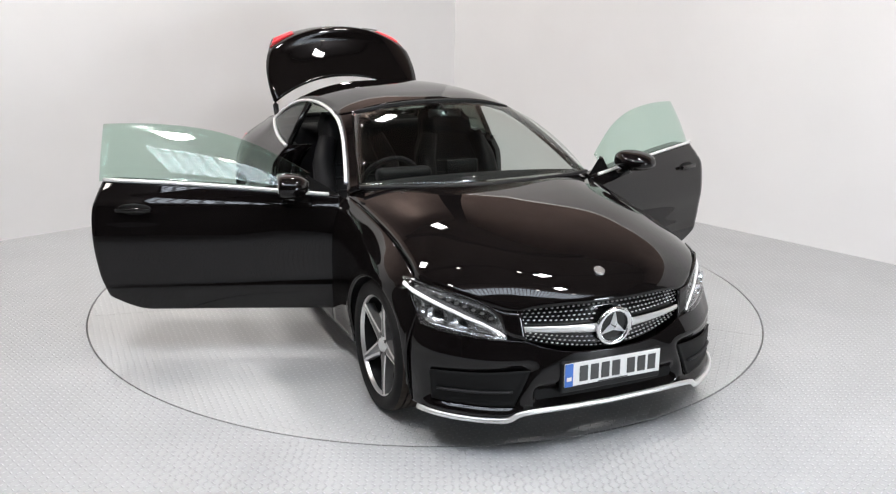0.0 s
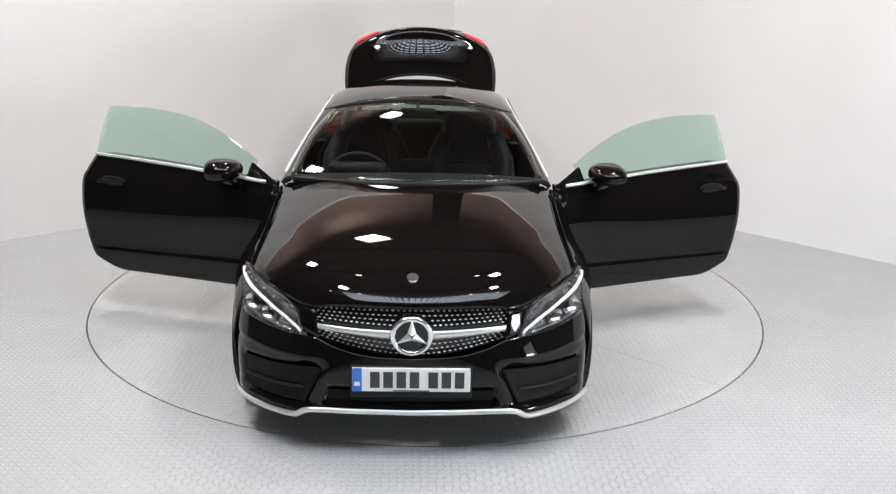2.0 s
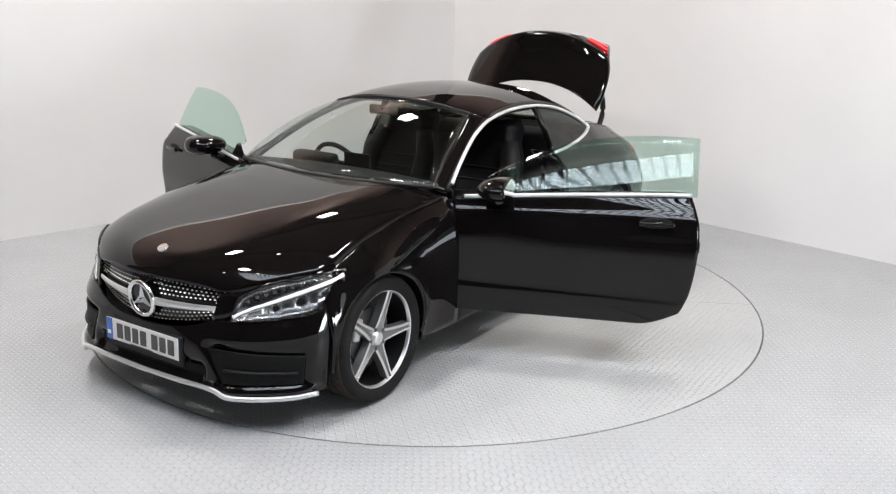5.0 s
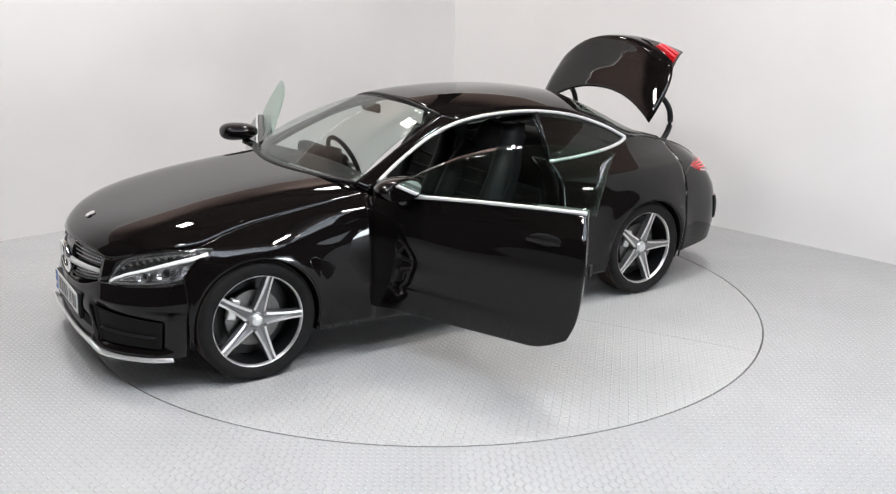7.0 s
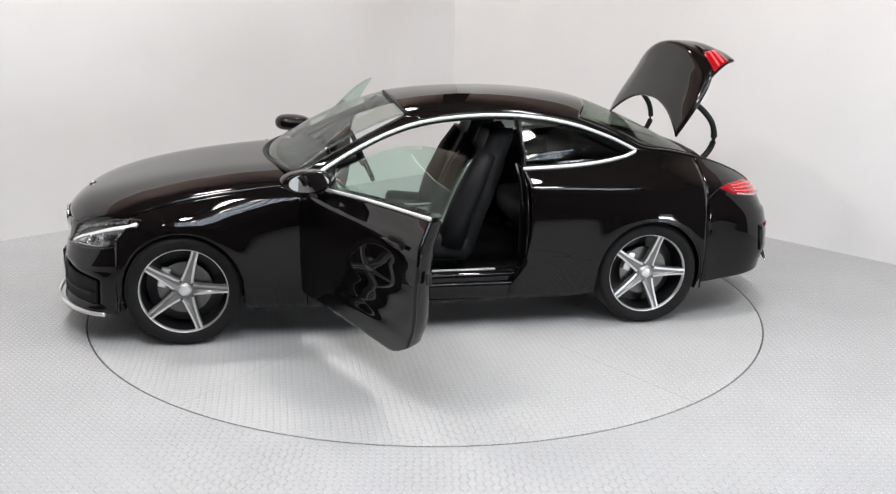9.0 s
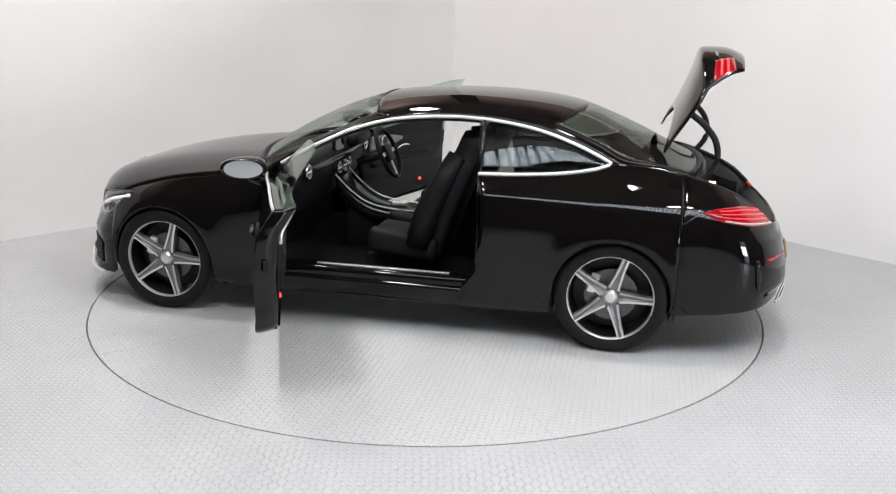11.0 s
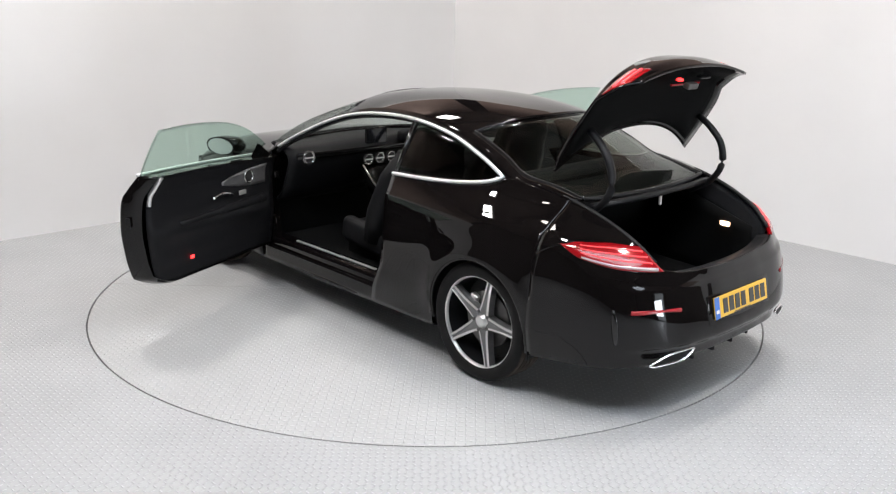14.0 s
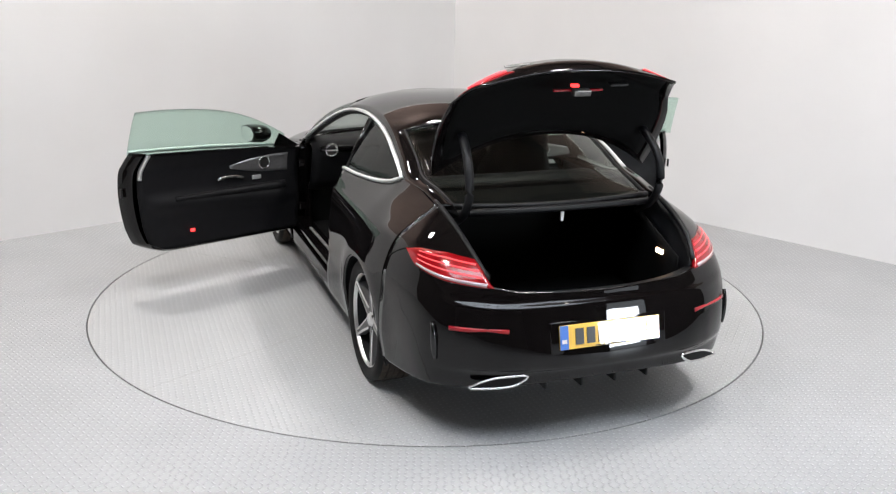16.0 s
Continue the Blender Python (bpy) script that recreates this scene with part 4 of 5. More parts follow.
# ---- wheels ----
def wheel(x, s):
    w = new("wheel")
    w.parent = CAR
    w.matrix_basis = pose(x, s * (0.772 if x > 0 else 0.785), AXZ - 0.005) @ (pose(0, 0, 0, 0, 0, 0) if s > 0 else pose(0, 0, 0, 0, 0, 180)) @ pose(0, 0, 0, 0, -18, 0)
    bm = bmesh.new()
    prof = [(.250, -.094), (.270, -.107), (.30, -.112), (.318, -.105), (.3265, -.085)]
    lathe(bm, prof, 56)
    lathe(bm, [(r, -y) for r, y in prof], 56)
    part("tyre", bm, M["rubber"], w, "black low-profile tyre", True)
    bm = bmesh.new()
    tr = [(.3265, -.085)]
    for k in range(-2, 3):
        y = k * .034
        tr += [(.330, y - .014), (.330, y + .013), (.322, y + .014), (.322, y + .0195)]
    tr = tr[:-2] + [(.3265, .085)]
    lathe(bm, tr, 56)
    part("tread", bm, M["tread"], w, "dusty grooved tread")
    bm = bmesh.new()
    lathe(bm, [(.243, .076), (.248, .092), (.251, .096), (.257, .096), (.260, .088), (.258, .08), (.236, -.1)], 56)
    part("rim", bm, M["alloy"], w, "machined silver rim edge", True)
    bm = bmesh.new()
    lathe(bm, [(.234, -.10), (.228, -.10), (.236, -.02), (.243, .077)], 56)
    part("rim_barrel", bm, M["black"], w, "", True)
    bm = bmesh.new()
    bmesh.ops.create_cone(bm, cap_ends=True, segments=40, radius1=.155, radius2=.155, depth=.02, matrix=pose(0, .005, 0, 90))
    part("brake_disc", bm, M["disc"], w)
    bm = bmesh.new()
    rounded(bm, (.13 if x > 0 else .12, .02, .03), (.055, .04, .12), .012)
    part("brake_caliper", bm, M["satin"], w)
    bm = bmesh.new()
    bmesh.ops.create_cone(bm, cap_ends=True, segments=40, radius1=.225, radius2=.225, depth=.01, matrix=pose(0, -.05, 0, 90))
    part("wheel_back", bm, M["ink"], w)
    for k in range(5):
        sp = bmesh.new()
        st = [(.035, .040, .064), (.08, .031, .070), (.14, .025, .078), (.20, .021, .085), (.248, .021, .090)]
        rows = []
        for r, h, y in st:
            rows.append([sp.verts.new(q) for q in ((-h, y - .045, r), (-h, y, r), (-h + .013, y + .003, r), (-.003, y - .005, r), (.003, y - .005, r), (h - .013, y + .003, r), (h, y, r), (h, y - .045, r))])
        for A, B in zip(rows, rows[1:]):
            for j in range(7):
                sp.faces.new((A[j], A[j + 1], B[j + 1], B[j]))
        ob = part("spoke", sp, M["alloy"], w, "two-tone silver and grey spoke", m=pose(0, 0, 0, 0, 72 * k, 0))
        ob.data.materials.append(M["alloy_dark"])
        for p in ob.data.polygons:
            if p.index % 7 in (0, 2, 3, 4, 6):
                p.material_index = 1
        bm = bmesh.new()
        a = math.radians(36 + 72 * k)
        bmesh.ops.create_cone(bm, cap_ends=True, segments=8, radius1=.010, radius2=.008, depth=.02, matrix=pose(.055 * math.sin(a), .062, .055 * math.cos(a), 90))
        part("wheel_bolt", bm, M["disc"], w)
    bm = bmesh.new()
    lathe(bm, [(.0001, .080), (.025, .080), (.033, .076), (.036, .066), (.052, .055), (.056, .02)], 32)
    part("hub_cap", bm, M["satin"], w, "silver hub cap", True)


for x in (AXF, AXR):
    for s in (1, -1):
        wheel(x, s)

# ---- underbody, cabin tub and boot ----
bm = bmesh.new()
box(bm, (0, 0, .22), (4.1, 1.06, .10))
box(bm, (0, 0, .22), (2.0, 1.50, .10))
part("underbody", bm, M["black"], CAR)
bm = bmesh.new()
box(bm, (0.0, 0, .29), (1.7, 1.46, .04))
part("cabin_floor", bm, M["carpet"], CAR)
bm = bmesh.new()
box(bm, (.86, 0, .60), (.08, 1.52, .66))
part("bulkhead", bm, M["carpet"], CAR)
bm = bmesh.new()
box(bm, (1.4, 0, .5), (.9, 1.0, .44))
box(bm, (1.2, 0, .72), (.7, .9, .16))
part("engine_bay", bm, M["black"], CAR)
for s in (1, -1):
    sheet("cabin_side_trim", lambda u, v: (DOOR_R - .01 - .75 * u, .70 - .05 * u - .02 * v, .32 + .66 * v), 6, 6, M["leather"], CAR, "", (0, -1, 0), .01, s)
    sheet("boot_side_trim", lambda u, v: (-1.45 - .75 * u, .60 - .10 * u, .45 + (.54 - .20 * u) * v), 6, 6, M["carpet"], CAR, "", (0, -1, 0), .01, s)
bm = bmesh.new()
box(bm, (-1.83, 0, .45), (.90, 1.2, .03))
part("boot_floor", bm, M["carpet"], CAR, "black boot carpet")
bm = bmesh.new()
box(bm, (-1.40, 0, .72), (.05, 1.3, .62))
part("boot_bulkhead", bm, M["carpet"], CAR)
sheet("parcel_shelf", lambda u, v: (-1.32 - .56 * u, (2 * v - 1) * (.64 - .09 * u), 1.010 - .004 * u), 6, 8, M["carpet"], CAR, "black parcel shelf", (0, 0, 1), .02)
sheet("boot_sill", lambda u, v: (-2.368 + .065 * (2 * u - 1) ** 2 + .085 * v, (2 * u - 1) * .54, .729 + .036 * (2 * u - 1) ** 4 - .022 * v), 24, 3, M["black"], CAR, "", (0, 0, 1), .01)
sheet("boot_back_trim", lambda u, v: (-2.285 + .065 * (2 * u - 1) ** 2 + .01 * v, (2 * u - 1) * .54, .708 + .036 * (2 * u - 1) ** 4 - .25 * v), 16, 3, M["black"], CAR, "", (1, 0, 0), .01)
bm = bmesh.new()
tube(bm, [(-1.87, -.54, 1.0), (-1.91, -.3, 1.006), (-1.925, 0, 1.008), (-1.91, .3, 1.006), (-1.87, .54, 1.0)] , .018, 8)
part("boot_seal", bm, M["black"], CAR, "black rubber boot seal", smooth=True)
bm = bmesh.new()
box(bm, (-1.915, .0, .965), (.012, .014, .050))
part("boot_cord", bm, M["plate_w"], CAR, "small white pull tab")
bm = bmesh.new()
rounded(bm, (-2.03, -.512, .772), (.06, .012, .026), .005)
part("boot_lamp", bm, M["boot_lamp"], CAR, "small warm boot lamp, lit")
for s in (1, -1):
    # edge round the boot opening
    bm = bmesh.new()
    tube(bm, [mir(BELT(t) - np.array((0, .012, .006)), s) for t in np.linspace(.66, 1.0, 20)], .013, 8)
    part("boot_seal", bm, M["black"], CAR, smooth=True)
    sheet("boot_gutter", ruled(lambda u: BELT(.62 + .38 * u) + np.array((.004, -.008, -.004)), lambda u: BELT(.62 + .38 * u) * np.array((1, .90, 1)) + np.array((.03 * u, 0, -.16))), 16, 3, M["black"], CAR, "", (0, -1, .3), .01, s)
    # curved arm that carries the lid
    bm = bmesh.new()
    f = path([(-1.78, s * .52, .93), (-1.90, s * .52, 1.0), (-1.965, s * .52, 1.10), (-1.95, s * .52, 1.22), (-1.88, s * .51, 1.31), (-1.80, s * .50, 1.37)])
    tube(bm, line(f, 18), .019, 8, 1.2)
    part("lid_arm", bm, M["black"], CAR, "black curved boot hinge arm", smooth=True)

# ---- boot lid, opened ----
LID_TIP = np.array((-1.745, 0, 1.035))
LID_OPEN = Matrix.Translation((-1.66, 0, 1.166)) @ Matrix.Rotation(radians(72.5), 4, "Y") @ Matrix.Translation(-Vector(LID_TIP))
LID_C = path([(-1.935, 0, 1.040), (-2.0, 0, 1.031), (-2.1, 0, 1.022), (-2.24, 0, 1.022), (-2.325, 0, 1.028), (-2.342, 0, 1.013), (-2.365, 0, .95), (-2.385, 0, .87), (-2.38, 0, .785)])
LID_E = path([(-1.735, .60, 1.036), (-1.83, .622, 1.018), (-1.98, .628, .98), (-2.08, .615, .955), (-2.16, .59, .94), (-2.18, .58, .925), (-2.235, .555, .885), (-2.285, .525, .835), (-2.315, .495, .785)])


def lid(u, v):
    w = 2 * v - 1
    c, e = LID_C(u), LID_E(u)
    a = abs(w)
    k = a ** 2.4
    return np.array((c[0] + (e[0] - c[0]) * a ** (2.2), e[1] * w, c[2] + (e[2] - c[2]) * a ** 2.6))


lid_ob = sheet("boot_lid", lid, 36, 30, M["paint"], CAR, "raised black boot lid", (-.3, 0, 1), .012, 1, LID_OPEN)


def lid_inner(u, v):
    w = 2 * v - 1
    p = lid(.04 + .90 * u, .04 + .92 * v)
    d = .05 * math.sin(math.pi * min(1, 5 * min(u, 1 - u, v, 1 - v)) / 2)
    n = np.array((.25 + .75 * max(0, u - .5) * 1.6, 0, -.9 + 1.2 * max(0, u - .5)))
    return p + n * (.012 + d)


sheet("lid_lining", lid_inner, 24, 20, M["carpet"], lid_ob, "matt black lid lining", (.4, 0, -1), .01)
bm = bmesh.new()
rounded(bm, (-2.265, .0, .872), (.012, .040, .022), .004)
part("lid_warning_lamp", bm, M["red_lit"], lid_ob, "small lit red warning lamp")
bm = bmesh.new()
rounded(bm, (-2.265, -.24, .88), (.014, .10, .035), .008)
part("lid_grip", bm, M["ink"], lid_ob, "black pull grip recess")
bm = bmesh.new()
box(bm, (-2.258, .0, .835), (.01, .26, .008))
part("lid_strip", bm, M["red_dark"], lid_ob)
bm = bmesh.new()
box(bm, (0, 0, 0), (.004, .13, .018))
part("lid_lettering", bm, M["alloy_dark"], lid_ob, "silver model badge as a plain bar", m=Matrix.Translation((-2.340, .28, .945)) @ pose(0, 0, 0, 0, -10, -7.5))
bm = bmesh.new()
rounded(bm, (-2.262, 0, .80), (.03, .09, .035), .006)
part("lid_latch", bm, M["disc"], lid_ob, "steel lid latch")
for s in (1, -1):
    def ltl(u, v, d=0.0):
        vv = .5 + s * .5 * (.64 + .34 * u)
        uu = .70 + .22 * v - .05 * (1 - u) * (v - .5)
        p = lid(uu, vv)
        return p + np.array((-.9, s * .2, .2)) * (.004 + d)
    lamp = sheet("lid_tail_lamp", ltl, 12, 6, M["red"], lid_ob, "lit red tail lamp in the lid", (-1, 0, .2), .008)
    for v_ in (.35, .65):
        bm = bmesh.new()
        tube(bm, [ltl(t, v_, .003) for t in np.linspace(.08, .92, 10)], .006, 6)
        part("lamp_strip", bm, M["led_red"], lamp, "lit red strip", smooth=True)


# ---- doors, opened on their front hinges ----
HINGE = np.array((0.70, 0.825, 0))
BELT_D = steps([DOOR_R, -.3, .0, .3, .55, .70], [1.004, .994, .980, .962, .944, .932])


def door_low(x):
    """Lower edge of the door; its rear lower corner is rounded."""
    d = max(0.0, (DOOR_R + .20) - x)
    return 0.30 + 0.08 * (d / .2) ** 2.2


def door(s):
    m = Matrix.Translation((HINGE[0], s * HINGE[1], 0)) @ pose(0, 0, 0, 0, 0, -(67.5 if s > 0 else 70.0) * s)
    d = new("door")
    d.parent = CAR
    d.matrix_basis = m
    tagged(d, "open front door with green-tinted glass")
    H = HINGE
    rear = lambda z: float(REAR_X(z)[0]) + .012

    def skin(u, v, inset=0.0):
        x = DOOR_F - .006 + (DOOR_R + .006 - DOOR_F) * u
        z0, z1 = door_low(x), BELT_D(x)
        z = z0 + (z1 - z0) * v
        xr = rear(z)
        x = DOOR_F - .006 + (xr - DOOR_F + .006) * u
        y = Y(x, z)
        # hollow below the middle
        y -= .006 * math.exp(-((z - .56) / .08) ** 2)
        return np.array((x, y - inset, z)) - H
    sheet("door_skin", skin, 60, 64, M["paint"], d, "glossy black door skin", (0, 1, 0), .012, s)
    # edge frame between skin and lining
    def edge_ring(k, depth):
        pts = []
        n = 36
        for i in range(n):
            pts.append(skin(1.0, 1 - i / n, depth))
        for i in range(n):
            pts.append(skin(1 - i / n, 0.0, depth))
        for i in range(n):
            pts.append(skin(0.0, i / n, depth))
        for i in range(n):
            pts.append(skin(i / n, 1.0, depth))
        return pts
    bm = bmesh.new()
    rings = [[bm.verts.new(mir(p, s)) for p in edge_ring(0, dd)] for dd in (.010, .05, .085, .11)]
    cen = Vector((-.6, 0, .65))
    for k, q in ((1, .985), (2, .965), (3, .93)):
        for v in rings[k]:
            v.co.x = cen.x + (v.co.x - cen.x) * q
            v.co.z = cen.z + (v.co.z - cen.z) * (q if v.co.z < .6 else 1)
    for A, B in zip(rings, rings[1:]):
        n = len(A)
        for i in range(n):
            bm.faces.new((A[i], A[(i + 1) % n], B[(i + 1) % n], B[i]))
    part("door_edge", bm, M["paint"], d, smooth=True)

    def lining(u, v):
        p = skin(.03 + .91 * u, .04 + .95 * v, 0.0)
        y = p[1] - .112 - .035 * math.exp(-((p[2] - .60 - .05 * u) / .055) ** 2) * min(1, 8 * u, 8 * (1 - u)) - .02 * math.sin(math.pi * v)
        return np.array((p[0], y + .012, p[2]))
    ln = sheet("door_lining", lining, 26, 26, M["leather"], d, "black door lining with armrest", (0, -1, 0), .01, s)
    # silver decor panel with the loudspeaker, handle, switches
    sheet("decor_panel", lambda u, v: lining(.08 + .38 * u, .83 + .21 * (v - .5) * (1 - .85 * u * u) - .03 * u) + np.array((0, -.008, 0)), 14, 5, M["decor"], d, "grey metal decor panel", (0, -1, 0), .004, s)
    c = lining(.24, .83)
    bm = bmesh.new()
    tube(bm, [(c[0] + .042 * math.cos(a), s * (c[1] - .016), c[2] + .042 * math.sin(a)) for a in np.linspace(0, 2 * math.pi, 25)[:-1]], .007, 6, 1, (0, 1, 0), True)
    part("speaker_ring", bm, M["chrome"], d, "bright loudspeaker ring", smooth=True)
    bm = bmesh.new()
    bmesh.ops.create_cone(bm, cap_ends=True, segments=24, radius1=.038, radius2=.038, depth=.006, matrix=pose(c[0], s * (c[1] - .014), c[2], 90))
    part("speaker_mesh", bm, M["ink"], d)
    bm = bmesh.new()
    tube(bm, [mir(lining(.38 + .16 * t, .675 + .03 * math.sin(3.1 * t)) + np.array((0, -.015, 0)), s) for t in np.linspace(0, 1, 8)], .010, 6)
    part("inner_handle", bm, M["chrome"], d, "bright inner handle", smooth=True)
    bm = bmesh.new()
    rounded(bm, mir(lining(.29, .67) + np.array((0, -.012, 0)), s), (.07, .012, .03), .005)
    part("seat_switches", bm, M["satin"], d)
    bm = bmesh.new()
    tube(bm, [mir(lining(t, .56 - .05 * t) + np.array((0, .004, 0)), s) for t in np.linspace(.10, .80, 14)], lambda t: .034 - .016 * t, 10, .9)
    part("armrest", bm, M["leather"], d, smooth=True)
    bm = bmesh.new()
    rounded(bm, mir(lining(.725, .17) + np.array((0, -.008, 0)), s), (.03, .008, .02), .003)
    part("door_warning_lamp", bm, M["red_lit"], d, "small lit red door lamp")
    bm = bmesh.new()
    tube(bm, [mir(lining(.985, t) + np.array((-.006, -.004, 0)), s) for t in np.linspace(.74, 1.0, 8)], .015, 6)
    part("corner_trim", bm, M["satin"], d, "silver corner trim", smooth=True)
    bm = bmesh.new()
    rounded(bm, (rear(.74) - H[0] - .004, s * (Y(DOOR_R, .74) - H[1] - .06), .74), (.010, .03, .06), .003)
    part("door_latch", bm, M["black"], d, "dark door latch")
    # belt trim, glass, handle
    bm = bmesh.new()
    tube(bm, [mir(skin(u, 1.0) + np.array((0, .003, .006)), s) for u in np.linspace(.05, 1.0, 24)], .0105, 8, .8)
    part("belt_trim", bm, M["bright_trim"], d, "bright chrome belt trim", smooth=True)

    def gl(u, v):
        x = .53 + (DOOR_R - .002 - .53) * u
        k = float(np.interp(-x, -RAIL_PTS[:, 0], np.arange(len(RAIL_PTS))))
        i = min(len(RAIL_PTS) - 2, int(k))
        r = RAIL_PTS[i] + (RAIL_PTS[i + 1] - RAIL_PTS[i]) * (k - i)
        lo = np.array((x, Y(x, BELT_D(x)) - .035, BELT_D(x) - .01))
        hi = np.array((x, r[1] - .018, max(r[2] - .030, BELT_D(x))))
        return lo + (hi - lo) * v + np.array((0, .012, 0)) * 4 * v * (1 - v) - H
    ob = sheet("door_glass", gl, 26, 8, M["glass_door"], d, "clear green-tinted door glass", (0, 1, .2), .004, s)
    ob.visible_shadow = False
    bm = bmesh.new()
    hx, hz = -.40, .865
    cy_ = Y(hx, hz) - H[1]
    rounded(bm, (hx - H[0], s * (cy_ + .022), hz), (.19, .018, .026), .008)
    hd = part("door_handle", bm, M["paint"], d, smooth=True)
    bm = bmesh.new()
    bmesh.ops.create_uvsphere(bm, u_segments=20, v_segments=10, radius=1, matrix=Matrix.Translation((hx - H[0], s * (cy_ - .004), hz - .004)) @ Matrix.Diagonal((.095, .012, .036, 1)))
    part("handle_recess", bm, M["recess"], hd, smooth=True)
    bm = bmesh.new()
    tube(bm, [(hx - H[0] - .09 + .18 * t, s * (cy_ + .033), hz + .009) for t in np.linspace(0, 1, 6)], .003, 6)
    part("handle_strip", bm, M["gloss"], hd)
    # mirror
    mx_, my_, mz_ = .44 - H[0], Y(.44, .95) - H[1], .97
    bm = bmesh.new()
    tube(bm, [(mx_ + .02, s * my_, mz_ - .06), (mx_ + .01, s * (my_ + .05), mz_ - .035), (mx_, s * (my_ + .10), mz_ - .01)], .026, 8, 1.3)
    mr = part("wing_mirror", bm, M["gloss"], d, "black wing mirror", smooth=True)
    bm = bmesh.new()
    bmesh.ops.create_uvsphere(bm, u_segments=24, v_segments=16, radius=1)
    for v in bm.verts:
        x, y, z = v.co
        v.co.x = max(x, -.35) * (.115 if x > 0 else .15)
        v.co.y = (abs(y) ** .8) * (1 if y > 0 else -1) * .138
        v.co.z = (abs(z) ** .85) * (1 if z > 0 else -1) * (.061 - .010 * y)
    part("mirror_shell", bm, M["paint"], mr, "glossy black mirror shell", True, pose(mx_ - .005, s * (my_ + .130), mz_ + .05, 0, 0, -8 * s))
    bm = bmesh.new()
    bmesh.ops.create_cone(bm, cap_ends=True, segments=28, radius1=1, radius2=1, depth=.004)
    part("mirror_glass", bm, M["mirror"], mr, "mirror glass", False, pose(mx_ - .060, s * (my_ + .132), mz_ + .05, 0, 90, -8 * s) @ Matrix.Diagonal((.052, .112, 1, 1)))
    bm = bmesh.new()
    tube(bm, [(mx_ + .074 * math.sin(2.2 * t) - .01, s * (my_ + .035 + .20 * t), mz_ + .028 + .004 * t) for t in np.linspace(0, 1, 12)], .006, 6)
    part("indicator_strip", bm, M["bright_trim"], mr, "bright indicator strip", smooth=True)
    # black triangle before the glass
    tri = [(.70, .93), (.50, .945), (.52, 1.035)]
    bm = bmesh.new()
    for dy in (-.02, -.035):
        bm.faces.new([bm.verts.new((x - H[0], s * (Y(x, z) - H[1] + dy), z)) for x, z in tri])
    part("mirror_corner", bm, M["gloss"], d)
    # hinges
    for z in (.48, .80):
        bm = bmesh.new()
        rounded(bm, (-.01, s * -.06, z), (.05, .06, .05), .008)
        part("hinge", bm, M["paint"], d)
    return d


RAIL_PTS = np.array([RAIL(t) for t in np.linspace(0, 1, 200)])
for s in (1, -1):
    door(s)


# ---- cabin ----
def seat(y):
    st = new("seat")
    st.parent = CAR
    st.matrix_basis = pose(.05 if y > 0 else 0.0, y, 0)
    tagged(st, "black leather sports seat")
    bm = bmesh.new()
    rounded(bm, (-.10, 0, .46), (.50, .36, .15), .06, pose(0, 0, 0, 0, -6, 0))
    part("cushion", bm, M["leather"], st, smooth=True)
    for sg in (1, -1):
        bm = bmesh.new()
        rounded(bm, (-.10, sg * .225, .49), (.46, .10, .17), .045, pose(0, 0, 0, 0, -6, 0))
        part("side_bolster", bm, M["leather"], st, smooth=True)
        bm = bmesh.new()
        tube(bm, [(-.25, sg * .22, .48), (-.30, sg * .24, .68), (-.40, sg * .23, .90), (-.48, sg * .17, 1.05)], lambda t: .092 - .030 * t, 12)
        part("back_bolster", bm, M["leather"], st, smooth=True)
    def back(u, v):
        w = 2 * v - 1
        c = path([(-.27, 0, .44), (-.33, 0, .65), (-.42, 0, .90), (-.47, 0, 1.02), (-.50, 0, 1.10), (-.54, 0, 1.20)])(u)
        h = float(np.interp(u, [0, .5, .72, .82, .95, 1], [.21, .24, .21, .155, .145, .10]))
        return np.array((c[0] + .03 * w * w, w * h, c[2]))
    sheet("backrest", back, 20, 10, M["leather"], st, "", (1, 0, .2), .15)
    for k in range(4):
        bm = bmesh.new()
        tube(bm, [back(.25 + .11 * k, v) + np.array((.003, 0, 0)) for v in np.linspace(.12, .88, 8)], .008, 6)
        part("stitched_rib", bm, M["leather"], st)
    bm = bmesh.new()
    box(bm, (-.10, 0, .34), (.42, .36, .08))
    part("seat_base", bm, M["black"], st)


seat(.36)
seat(-.36)
bm = bmesh.new()
rounded(bm, (-.98, 0, .52), (.42, 1.2, .22), .07)
rounded(bm, (-1.24, 0, .80), (.18, 1.16, .50), .07, pose(0, 0, 0, 0, 0, 0))
part("rear_bench", bm, M["leather"], CAR, "black leather rear bench", smooth=True)

# dashboard
DASH = path([(.95, 0, .985), (.78, 0, 1.0), (.62, 0, .995), (.53, 0, .965), (.50, 0, .90), (.52, 0, .83), (.55, 0, .76), (.60, 0, .66), (.70, 0, .58)])
sheet("dashboard", lambda u, v: DASH(u) + np.array(((.06 - .27 * max(0, 1 - 3 * u)) * abs(2 * v - 1) ** 2.5, (2 * v - 1) * (.735 - .05 * max(0, 1 - 3 * u)), -(.012 + .03 * max(0, 1 - 3 * u)) * abs(2 * v - 1) ** 2)), 20, 20, M["leather"], CAR, "black dashboard", (-.6, 0, .6), .02)
bm = bmesh.new()
tube(bm, [(.498 + .05 * abs(y / .7) ** 2.5, y, .915) for y in np.linspace(.68, -.68, 24)], .022, 8, .4)
part("dash_trim", bm, M["gloss"], CAR, smooth=True)
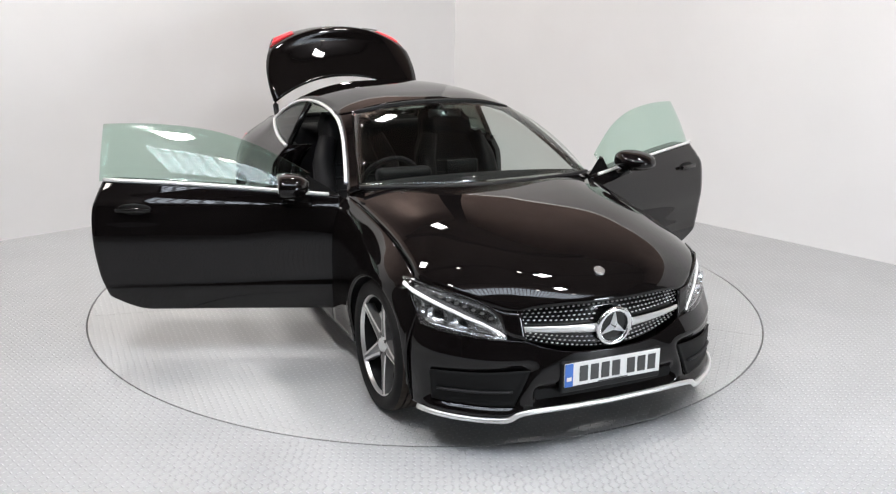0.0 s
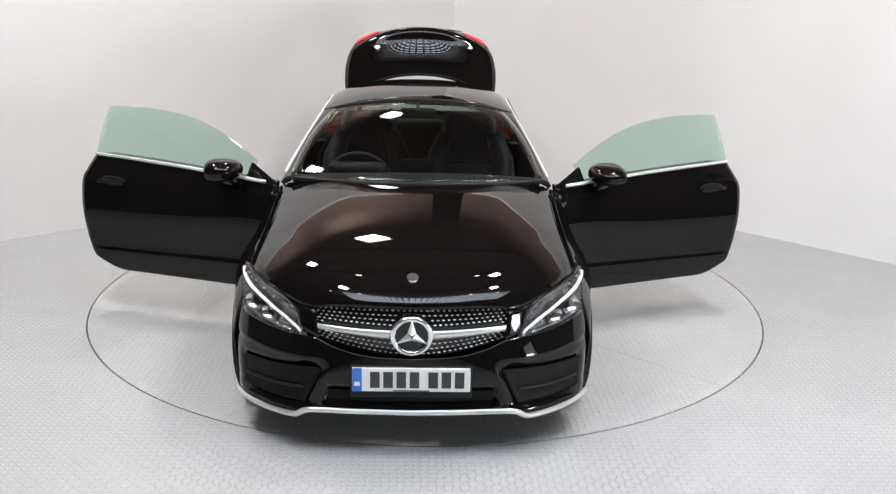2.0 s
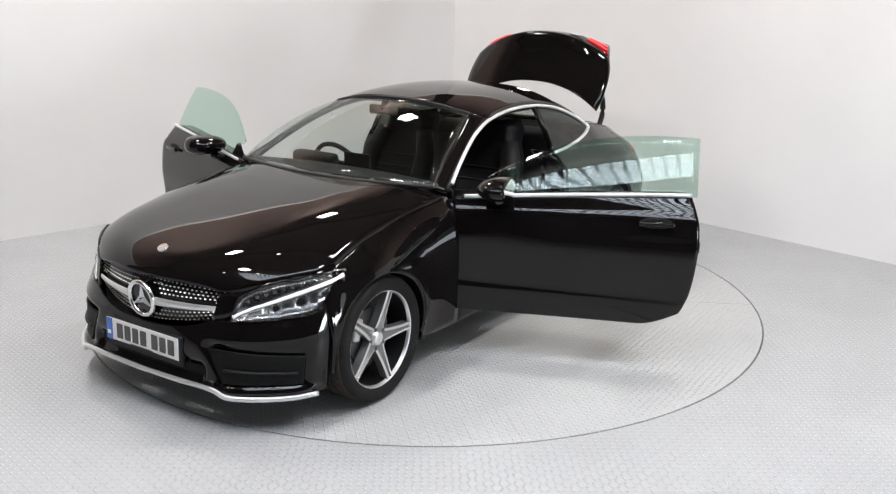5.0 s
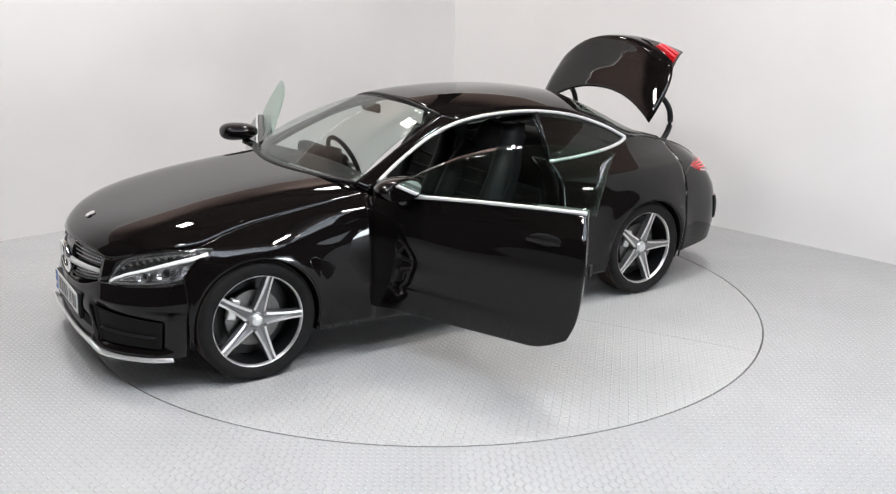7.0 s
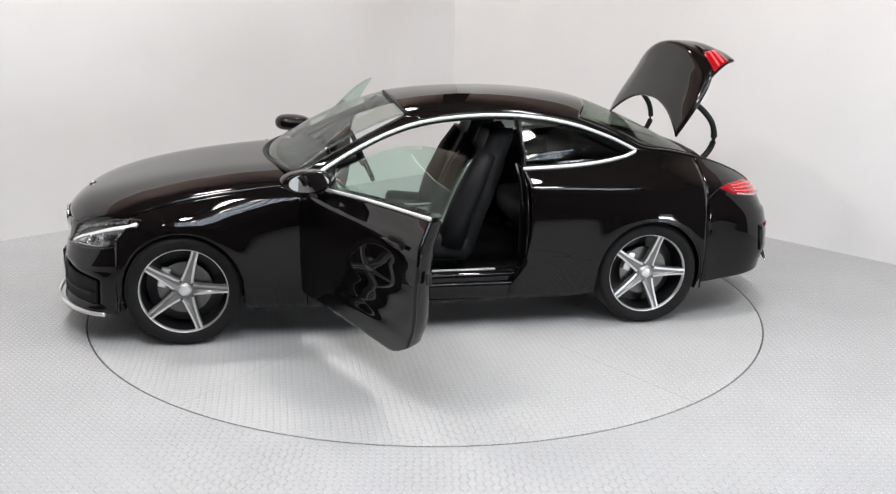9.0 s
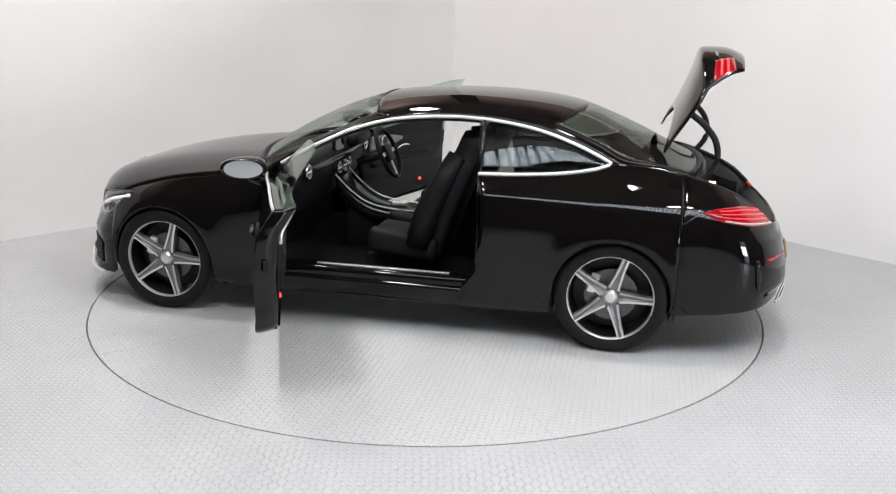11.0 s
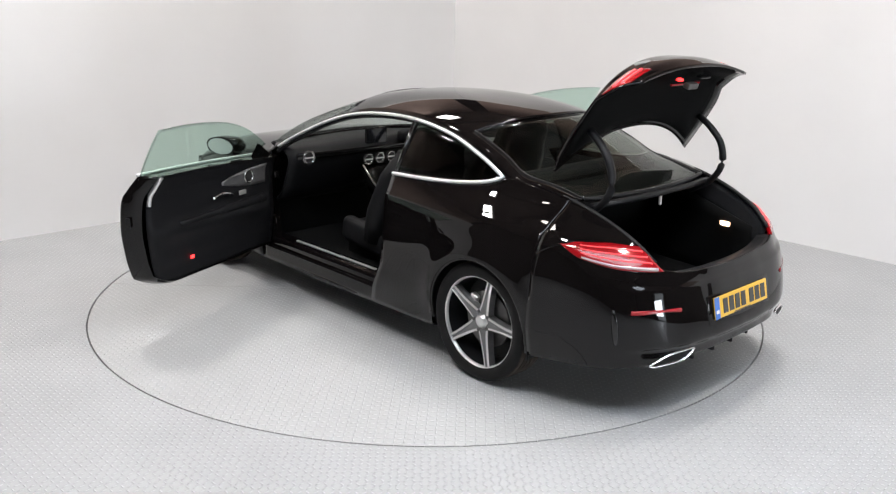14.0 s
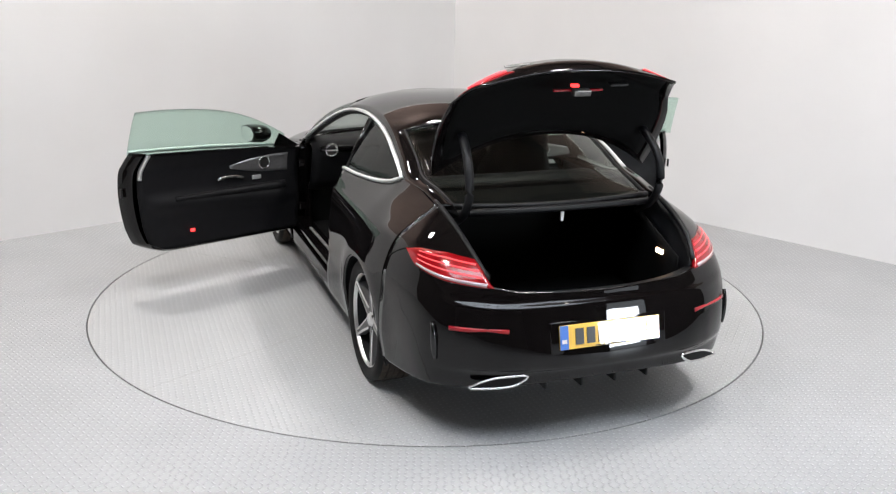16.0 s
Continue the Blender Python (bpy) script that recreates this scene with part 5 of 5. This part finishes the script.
for y, z, r in ((.60, .905, .042), (-.60, .905, .042), (.105, .845, .036), (0, .845, .036), (-.105, .845, .036)):
    bm = bmesh.new()
    X0 = .485 + .05 * abs(y / .7) ** 2.5
    tube(bm, [(X0, y + r * math.cos(a), z + r * math.sin(a)) for a in np.linspace(0, 2 * math.pi, 25)[:-1]], .0075, 6, 1, (1, 0, 0), True)
    vt = part("air_vent", bm, M["chrome"], CAR, "round chrome-ringed air vent", smooth=True)
    bm = bmesh.new()
    bmesh.ops.create_cone(bm, cap_ends=True, segments=20, radius1=r, radius2=r, depth=.02, matrix=pose(X0 + .012, y, z, 0, 90, 0))
    part("vent_core", bm, M["ink"], vt)
    bm = bmesh.new()
    box(bm, (X0 - .004, y, z), (.006, 1.6 * r, .008))
    part("vent_blade", bm, M["satin"], vt)
bm = bmesh.new()
rounded(bm, (.53, 0, 1.0), (.018, .20, .125), .006, pose(0, 0, 0))
sc = part("display", bm, M["gloss"], CAR, "dark centre display")
bm = bmesh.new()
box(bm, (.5195, 0, 1.0), (.003, .17, .10))
part("display_glass", bm, M["screen"], sc)
# centre console sweeping down between the seats
CON = path([(.50, 0, .80), (.40, 0, .70), (.28, 0, .62), (.12, 0, .585), (-.10, 0, .575), (-.35, 0, .60)])
sheet("centre_console", lambda u, v: CON(u) + np.array((0, (2 * v - 1) * (.15 - .03 * u), -.10 * abs(2 * v - 1) ** 6)), 20, 10, M["gloss"], CAR, "gloss black centre console", (-.4, 0, 1), .03)
bm = bmesh.new()
box(bm, (-.02, 0, .42), (.90, .22, .27))
part("console_base", bm, M["leather"], CAR)
for s in (1, -1):
    bm = bmesh.new()
    tube(bm, [CON(t) + np.array((0, s * (.143 - .03 * t), .004)) for t in np.linspace(0, .85, 20)], .006, 6)
    part("console_trim", bm, M["satin"], CAR, "silver console edge trim", smooth=True)
bm = bmesh.new()
rounded(bm, (.08, 0, .60), (.11, .07, .03), .012)
part("touch_controller", bm, M["satin"], CAR)
# steering wheel on the right-hand side
sw = new("steering_wheel")
sw.parent = CAR
sw.matrix_basis = pose(.27, -.365, .885, 0, -66, 0)
tagged(sw, "black leather steering wheel with silver spokes")
bm = bmesh.new()
tube(bm, [(.185 * math.cos(a), .185 * math.sin(a), 0) for a in np.linspace(0, 2 * math.pi, 41)[:-1]], .016, 10, 1, (0, 0, 1), True)
part("wheel_rim", bm, M["leather"], sw, smooth=True)
bm = bmesh.new()
rounded(bm, (0, 0, -.01), (.13, .15, .05), .022)
part("airbag_pad", bm, M["leather"], sw, smooth=True)
for a in (90, 270, 180):
    bm = bmesh.new()
    rounded(bm, (.12, 0, -.005), (.13, .03, .012), .004, pose(0, 0, 0, 0, 0, a))
    part("wheel_spoke", bm, M["satin"], sw, "silver spoke")
bm = bmesh.new()
tube(bm, [(.30, -.365, .875), (.50, -.365, .80)], .03, 10)
part("steering_column", bm, M["black"], CAR)
bm = bmesh.new()
rounded(bm, (.50, -.365, .985), (.10, .34, .09), .035)
part("instrument_hood", bm, M["leather"], CAR, smooth=True)
bm = bmesh.new()
rounded(bm, (.26, 0, 1.30), (.03, .22, .06), .014)
rm = part("rear_view_mirror", bm, M["gloss"], CAR, smooth=True)
bm = bmesh.new()
tube(bm, [(.28, 0, 1.31), (.20, 0, 1.35)], .010, 6)
part("mirror_stem", bm, M["black"], rm)
sheet("roof_lining", lambda u, v: np.array(roof(.03 + .94 * u, .06 + .88 * v)) - np.array((0, 0, .045)), 14, 14, M["leather"], CAR, "dark roof lining", (0, 0, -1), .006)
for s in (1, -1):
    bm = bmesh.new()
    tube(bm, [(.97, s * .1, .968), (.93, s * .1 - .45, .975)], .008, 6, 2)
    part("wiper", bm, M["black"], CAR)


# ---- movement ----
OFF = (0.148, -0.081)


def motions():
    car_rows, table_rows = [], []
    for k in range(33):
        t = 0.5 * k
        a = 201.32 - 11.498 * (t - 8.0)
        c, s = math.cos(radians(a)), math.sin(radians(a))
        car_rows.append((t, pose(OFF[0] * c - OFF[1] * s, OFF[0] * s + OFF[1] * c, 0, 0, 0, a)))
        table_rows.append((t, pose(0, 0, 0, 0, 0, a)))
    walk(TABLE, table_rows)
    walk(CAR, car_rows)


motions()
